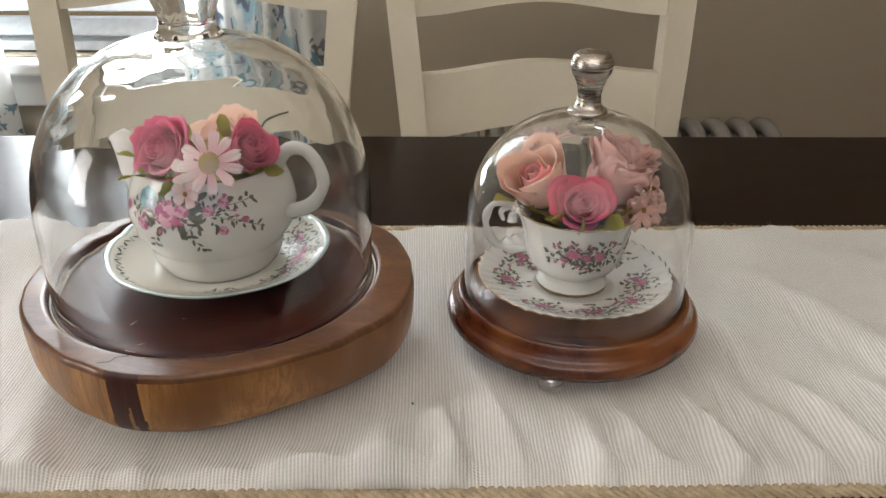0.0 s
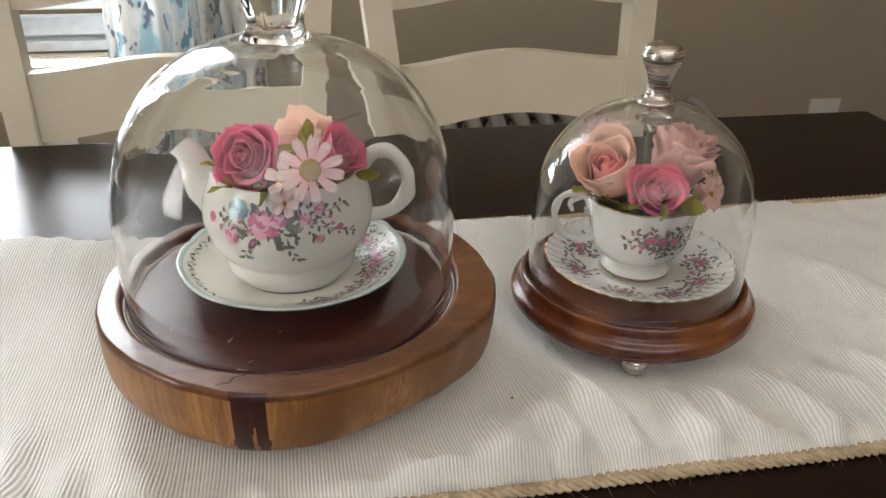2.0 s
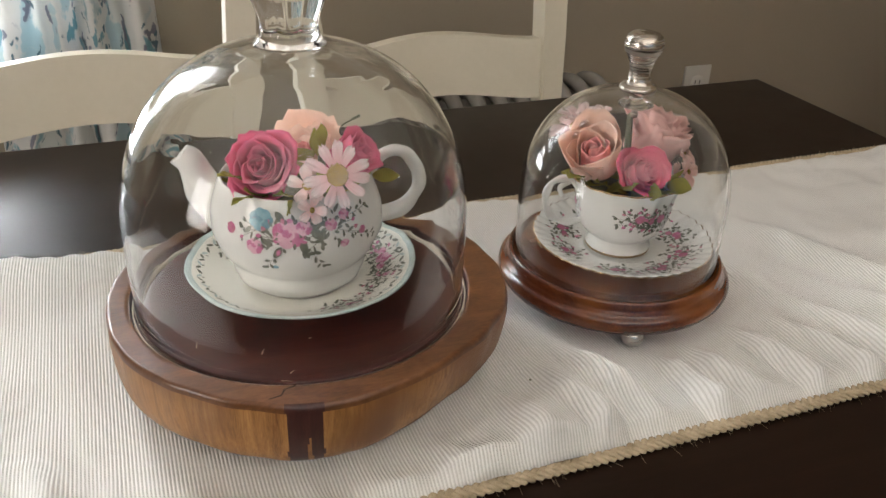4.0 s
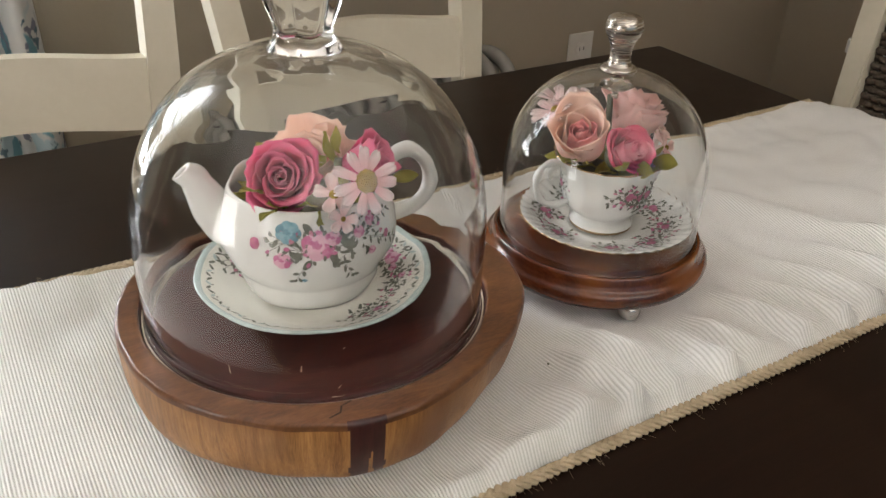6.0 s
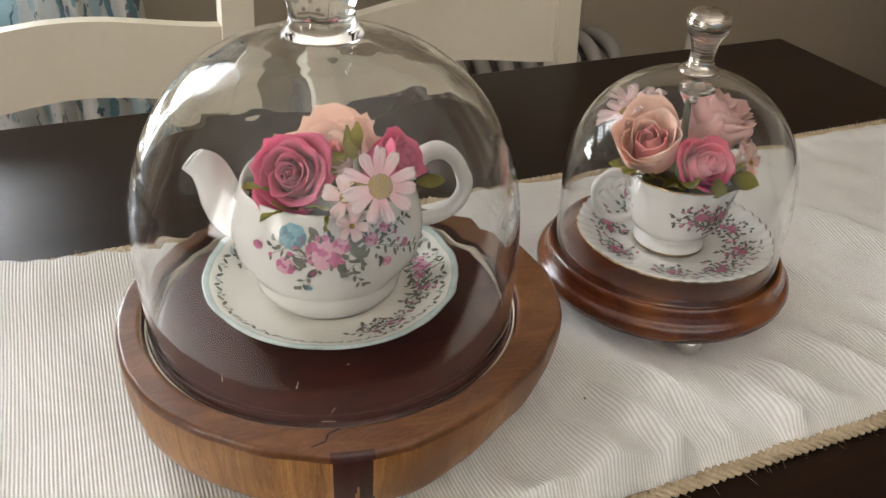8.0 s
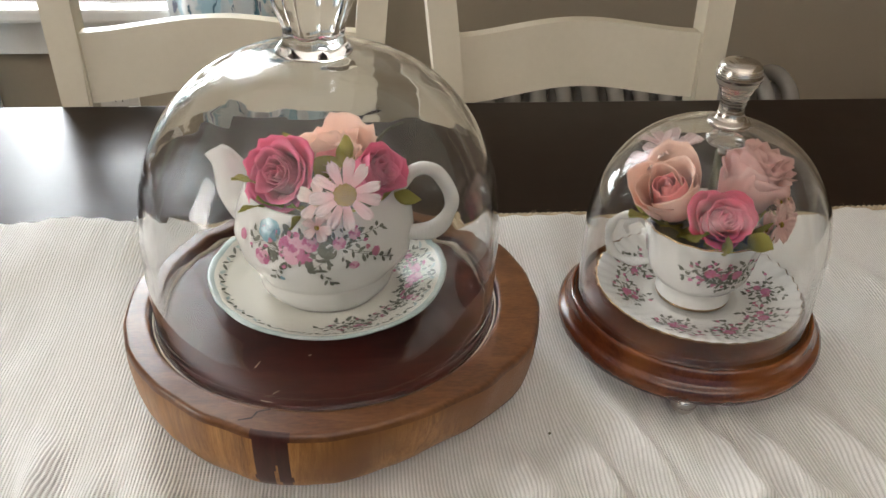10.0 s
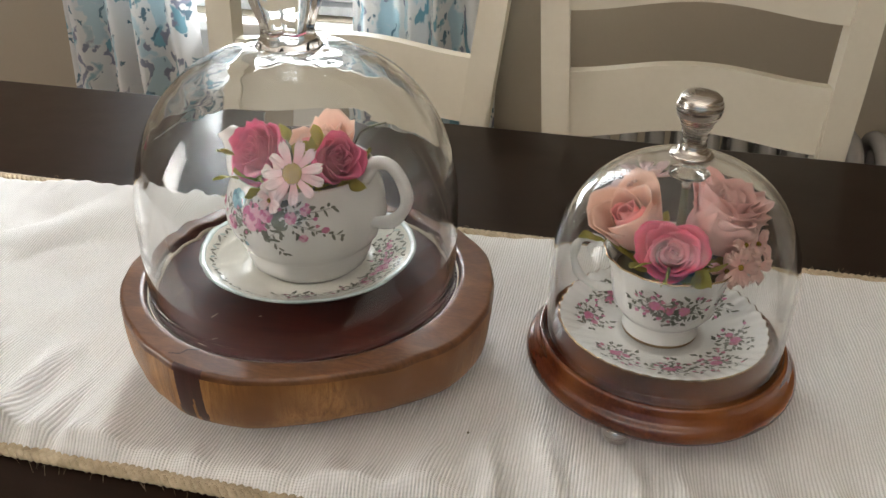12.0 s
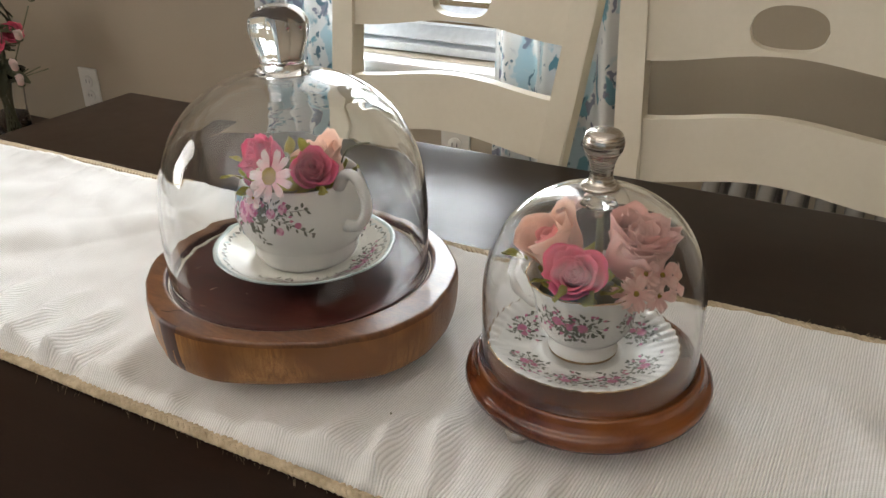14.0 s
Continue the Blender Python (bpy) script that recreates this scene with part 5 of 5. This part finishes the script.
def daisy(name, place, toward, size, mat, label, count, seed, disc=0.31, ruffle=0.05, droop=62):
    rn = random.Random(seed)
    t = new(name)
    t.empty_display_size = 0.01
    t.matrix_world = aim(place, toward, rn.uniform(0, 360))
    tagged(t, label, "flower", "cloth flowers")
    mes = [petal_mesh("petal", size * (0.35 if count > 9 else 0.33) * (13 / count) ** 0.9, size * 0.98, size * 0.9, size * 0.10, mat, size * ruffle, seed + v, 0.2, 0.05) for v in range(3)]
    for k in range(count):
        a = 360 * (k + rn.uniform(-0.15, 0.15)) / count
        put("petal", mes[k % 3], t, pose(0, 0, -0.0012 + 0.0012 * (k % 2), 0, 0, a) @ pose(size * disc * 0.45, 0, 0, 0, droop + rn.uniform(-9, 9), 0))
    bm = bmesh.new()
    for k in range(90):
        r = disc * size * math.sqrt((k + 0.5) / 90)
        a = k * 2.39996
        bmesh.ops.create_icosphere(bm, subdivisions=1, radius=size * 0.045, matrix=Matrix.Translation((r * math.cos(a), r * math.sin(a), size * 0.10 * (1 - (r / (disc * size)) ** 2))))
    lathe([(0, -size * 0.12), (disc * size * 0.9, -size * 0.08), (disc * size, 0.0), (disc * size * 0.6, size * 0.07), (0, size * 0.09)], 20, bm=bm)
    put("disc", mesh_of("disc", bm, POLLEN), t, pose(0, 0, 0), "mustard yellow textured centre")
    return t


# bouquet in the teapot
rose("rose", (-0.1535, 0.529, 0.9085), (-0.40, -0.80, 0.50), 0.0292, PETAL_ROSE, PETAL_ROSE, "deep pink cloth rose in the white teapot", 3, leaves=((40, 0.030, 0.017, 96), (130, 0.030, 0.017, 94), (215, 0.030, 0.017, 96), (310, 0.030, 0.017, 94)))
rose("rose", (-0.0985, 0.524, 0.9110), (0.62, -0.50, 0.55), 0.0262, PETAL_ROSE, PETAL_ROSE, "deep pink cloth rosebud with olive sepals in the teapot", 8, (16, -4, 34, 6, 50, 0.50, 1.18, 1.08), leaves=((20, 0.028, 0.015, 68), (150, 0.028, 0.015, 60), (265, 0.027, 0.014, 80), (80, 0.027, 0.014, 72)), tall=1.05, point=0.08)
rose("rose", (-0.1215, 0.558, 0.8995), (-0.35, -0.35, 0.85), 0.0375, PETAL_PEACH, PETAL_CORAL, "peach cloth rose behind the deep pink ones", 12, (22, 2, 40, 26, 26, 0.60, 1.00, 1.16), leaves=((60, 0.034, 0.016, 70), (170, 0.030, 0.014, 75), (300, 0.030, 0.014, 65)), ruffle=0.22, hearts=6, tall=0.82)
daisy("daisy", (-0.1160, 0.4950, 0.9125), (-0.02, -0.88, 0.45), 0.0165, PETAL_DAISY, "pale pink cloth daisy with mustard centre", 11, 4, 0.38)
daisy("blossom", (-0.1320, 0.4930, 0.8930), (-0.1, -0.9, 0.25), 0.0080, PETAL_PALE, "small pale pink cloth blossom over the teapot rim", 5, 6, 0.16, 0.05, 62)
daisy("blossom", (-0.1320, 0.5045, 0.9040), (-0.3, -0.75, 0.5), 0.0105, PETAL_PALE, "small pale pink cloth blossom beside the daisy", 5, 9, 0.26, 0.05, 60)

# loose leaves and petals that fill the teapot's rim
fill = thing("foliage_sprig", (PX - 0.001, PY + 0.002, SZ + 0.0765), "olive cloth leaves tucked round the teapot's flowers", "foliage", "cloth foliage")
rnd = random.Random(91)
for k in range(13):
    a = k * 27.7 + rnd.uniform(-8, 8)
    put("leaf", leaf_mesh(rnd.uniform(0.018, 0.026), rnd.uniform(0.010, 0.014), None, k), fill, pose(0.024 * math.cos(radians(a)), 0.024 * math.sin(radians(a)), 0.0, 0, 0, a - 90) @ pose(0, 0, 0, -rnd.uniform(48, 80)))
d = Vector((math.cos(radians(30)), math.sin(radians(30)), 0))
part("tendril", tube(bez([d * 0.034 + Vector((0, 0, 0.012)), d * 0.040 + Vector((0, 0, 0.024)), d * 0.050 + Vector((0, 0, 0.028)), d * 0.058 + Vector((0, 0, 0.029))], 6), 0.0007, 6), STEM, fill)

for k, (p, d) in enumerate((((-0.165, 0.528, 0.902), (-1, -0.3, 0.25)), ((-0.162, 0.516, 0.895), (-0.7, -0.6, -0.05)), ((-0.113, 0.536, 0.914), (-0.1, -0.3, 1)), ((-0.088, 0.518, 0.899), (0.9, -0.4, 0.05)), ((-0.140, 0.505, 0.893), (-0.2, -1, 0.1)))):
    put("leaf", leaf_mesh(0.017, 0.008, None, 60 + k), fill, fill.matrix_world.inverted() @ aim(p, d, 20 * k))

# bouquet in the teacup
fill = thing("foliage_sprig", (QX - 0.001, QY + 0.003, QZ + 0.056), "olive cloth leaves tucked round the teacup's flowers", "foliage", "cloth foliage")
for k in range(11):
    a = k * 32.7 + rnd.uniform(-8, 8)
    put("leaf", leaf_mesh(rnd.uniform(0.020, 0.028), rnd.uniform(0.010, 0.014), None, k + 20), fill, pose(0.016 * math.cos(radians(a)), 0.016 * math.sin(radians(a)), 0.003, 0, 0, a - 90) @ pose(0, 0, 0, -rnd.uniform(45, 68)))
for k, (p, d) in enumerate((((0.075, 0.540, 0.867), (-0.8, -0.5, 0.1)), ((0.104, 0.518, 0.866), (-0.5, -0.8, 0.05)), ((0.131, 0.514, 0.866), (0.5, -0.8, 0.0)), ((0.117, 0.514, 0.864), (0.0, -1, 0.15)))):
    put("leaf", leaf_mesh(0.019, 0.013, None, 80 + k), fill, fill.matrix_world.inverted() @ aim(p, d, 25 * k))
rose("rose", (0.0885, 0.549, 0.8825), (-0.42, -0.36, 0.83), 0.0325, PETAL_PEACH, PETAL_CORAL, "peach cloth peony with pink heart in the teacup", 23, GLOBE_ROSE, leaves=((40, 0.030, 0.015, 95), (230, 0.028, 0.015, 95), (130, 0.028, 0.015, 95)), ruffle=0.09, tall=1.0, hearts=9)
rose("rose", (0.1475, 0.560, 0.8840), (0.30, -0.10, 0.90), 0.0360, PETAL_BLUSH, PETAL_BLUSH, "blush pink cloth peony with ruffled petals in the teacup", 29, PEONY, ruffle=0.34, tall=1.0, leaves=((200, 0.026, 0.014, 95), (290, 0.026, 0.014, 95)))
rose("rose", (0.1165, 0.5230, 0.8730), (0.05, -0.78, 0.62), 0.0255, PETAL_PINK, PETAL_PINK, "bright pink cloth rose at the teacup rim", 33, leaves=((10, 0.033, 0.018, 92), (100, 0.030, 0.017, 88), (190, 0.032, 0.018, 90), (280, 0.032, 0.017, 88)))
for k, (p, d, s) in enumerate((((0.169, 0.547, 0.874), (0.75, -0.45, 0.45), 0.0120), ((0.158, 0.527, 0.867), (0.4, -0.8, 0.3), 0.0115), ((0.176, 0.556, 0.866), (0.9, -0.2, 0.3), 0.0115), ((0.151, 0.531, 0.861), (0.3, -0.85, 0.2), 0.0105), ((0.170, 0.540, 0.862), (0.7, -0.6, 0.1), 0.0110), ((0.160, 0.538, 0.877), (0.5, -0.6, 0.6), 0.0105))):
    daisy("blossom", p, d, s, PETAL_DUSTY, "small dusty blush cloth blossom over the cup rim", 5, 40 + k, 0.14, 0.14, 55)
for k, (p, d, s) in enumerate((((0.100, 0.588, 0.896), (-0.1, 0.2, 1), 0.0190), ((0.089, 0.581, 0.891), (-0.5, 0.1, 0.8), 0.0170))):
    daisy("blossom", p, d, s, PETAL_PALE, "pale pink ruffled cloth blossom at the back of the cup", 10, 50 + k, 0.2, 0.12, 45)
single("flower_foliage", tube([(0.1205, 0.556, 0.830), (0.1215, 0.556, 0.880), (0.1205, 0.557, 0.905)], [0.0030, 0.0028, 0.0022], 10), STEM, "green stalk standing between the cup's blooms", "foliage")
for nm, where, r, lab in (("flower_foam", (PX - 0.001, PY + 0.002, SZ + 0.071), 0.0432, "dark green floral foam inside the teapot"), ("flower_foam", (QX - 0.001, QY + 0.003, QZ + 0.050), 0.0335, "dark green floral foam inside the teacup")):
    fo = single(nm, lathe([(0, -0.018), (r * 0.9, -0.018), (r, 0.0), (r * 0.8, 0.006), (0, 0.009)], 40), STEM, lab, "floral foam", group="floral foam")
    fo.matrix_world = pose(*where)

# bouquet in the vase on the far stand
rnd = random.Random(77)
for k, (dx, dy, z, sz, mt, lab) in enumerate(((0.085, -0.06, 0.675, 0.030, PETAL_PINK, "coral pink rose in the glass vase"), (0.045, -0.05, 0.680, 0.032, PETAL_PINK, "coral pink rose in the glass vase"), (0.060, 0.02, 0.690, 0.030, PETAL_PINK, "coral pink rose in the glass vase"), (0.03, -0.05, 0.775, 0.042, PETAL_PEACH, "open peach lily-like bloom in the vase"), (-0.03, 0.0, 0.74, 0.04, PETAL_PEACH, "open peach lily-like bloom in the vase"))):
    rose("rose", (VX + 0.06 + dx, VY + dy, z), (0.5, -0.5, 0.7), sz * 1.35, mt, mt, lab, 60 + k)
for k, (dx, dy, z) in enumerate(((0.14, -0.02, 0.70), (0.125, -0.04, 0.625), (0.15, 0.03, 0.79), (0.12, -0.03, 0.585))):
    rose("rosebud", (VX + 0.06 + dx, VY + dy, z), (0.4, -0.3, 0.9), 0.019, PETAL_PALE, PETAL_PALE, "small white bud on a thin stem in the vase", 70 + k, BUD_ROSE, tall=1.2)
bm = bmesh.new()
for k in range(26):
    a, l = rnd.uniform(0, 6.28), rnd.uniform(0.03, 0.15)
    top = Vector((l * math.cos(a), l * math.sin(a) * 0.7, rnd.uniform(0.18, 0.36)))
    tube([Vector((0.02 * math.cos(a + 2), 0.02 * math.sin(a + 2), 0.015)), Vector((0.02 * math.cos(a), 0.02 * math.sin(a), 0.16)), top], 0.0018, 5, bm)
part("stem_bunch", bm, STEM, vase, "dark green flower stems")["kind"] = "stuff"
lm = leaf_mesh(0.075, 0.030, STEM, 3)
for k in range(44):
    a, l = rnd.uniform(0, 6.28), rnd.uniform(0.02, 0.11)
    put("leaf", lm, vase, pose(l * math.cos(a), l * math.sin(a) * 0.8, rnd.uniform(0.13, 0.33), rnd.uniform(20, 110), rnd.uniform(-30, 30), math.degrees(a) - 90))
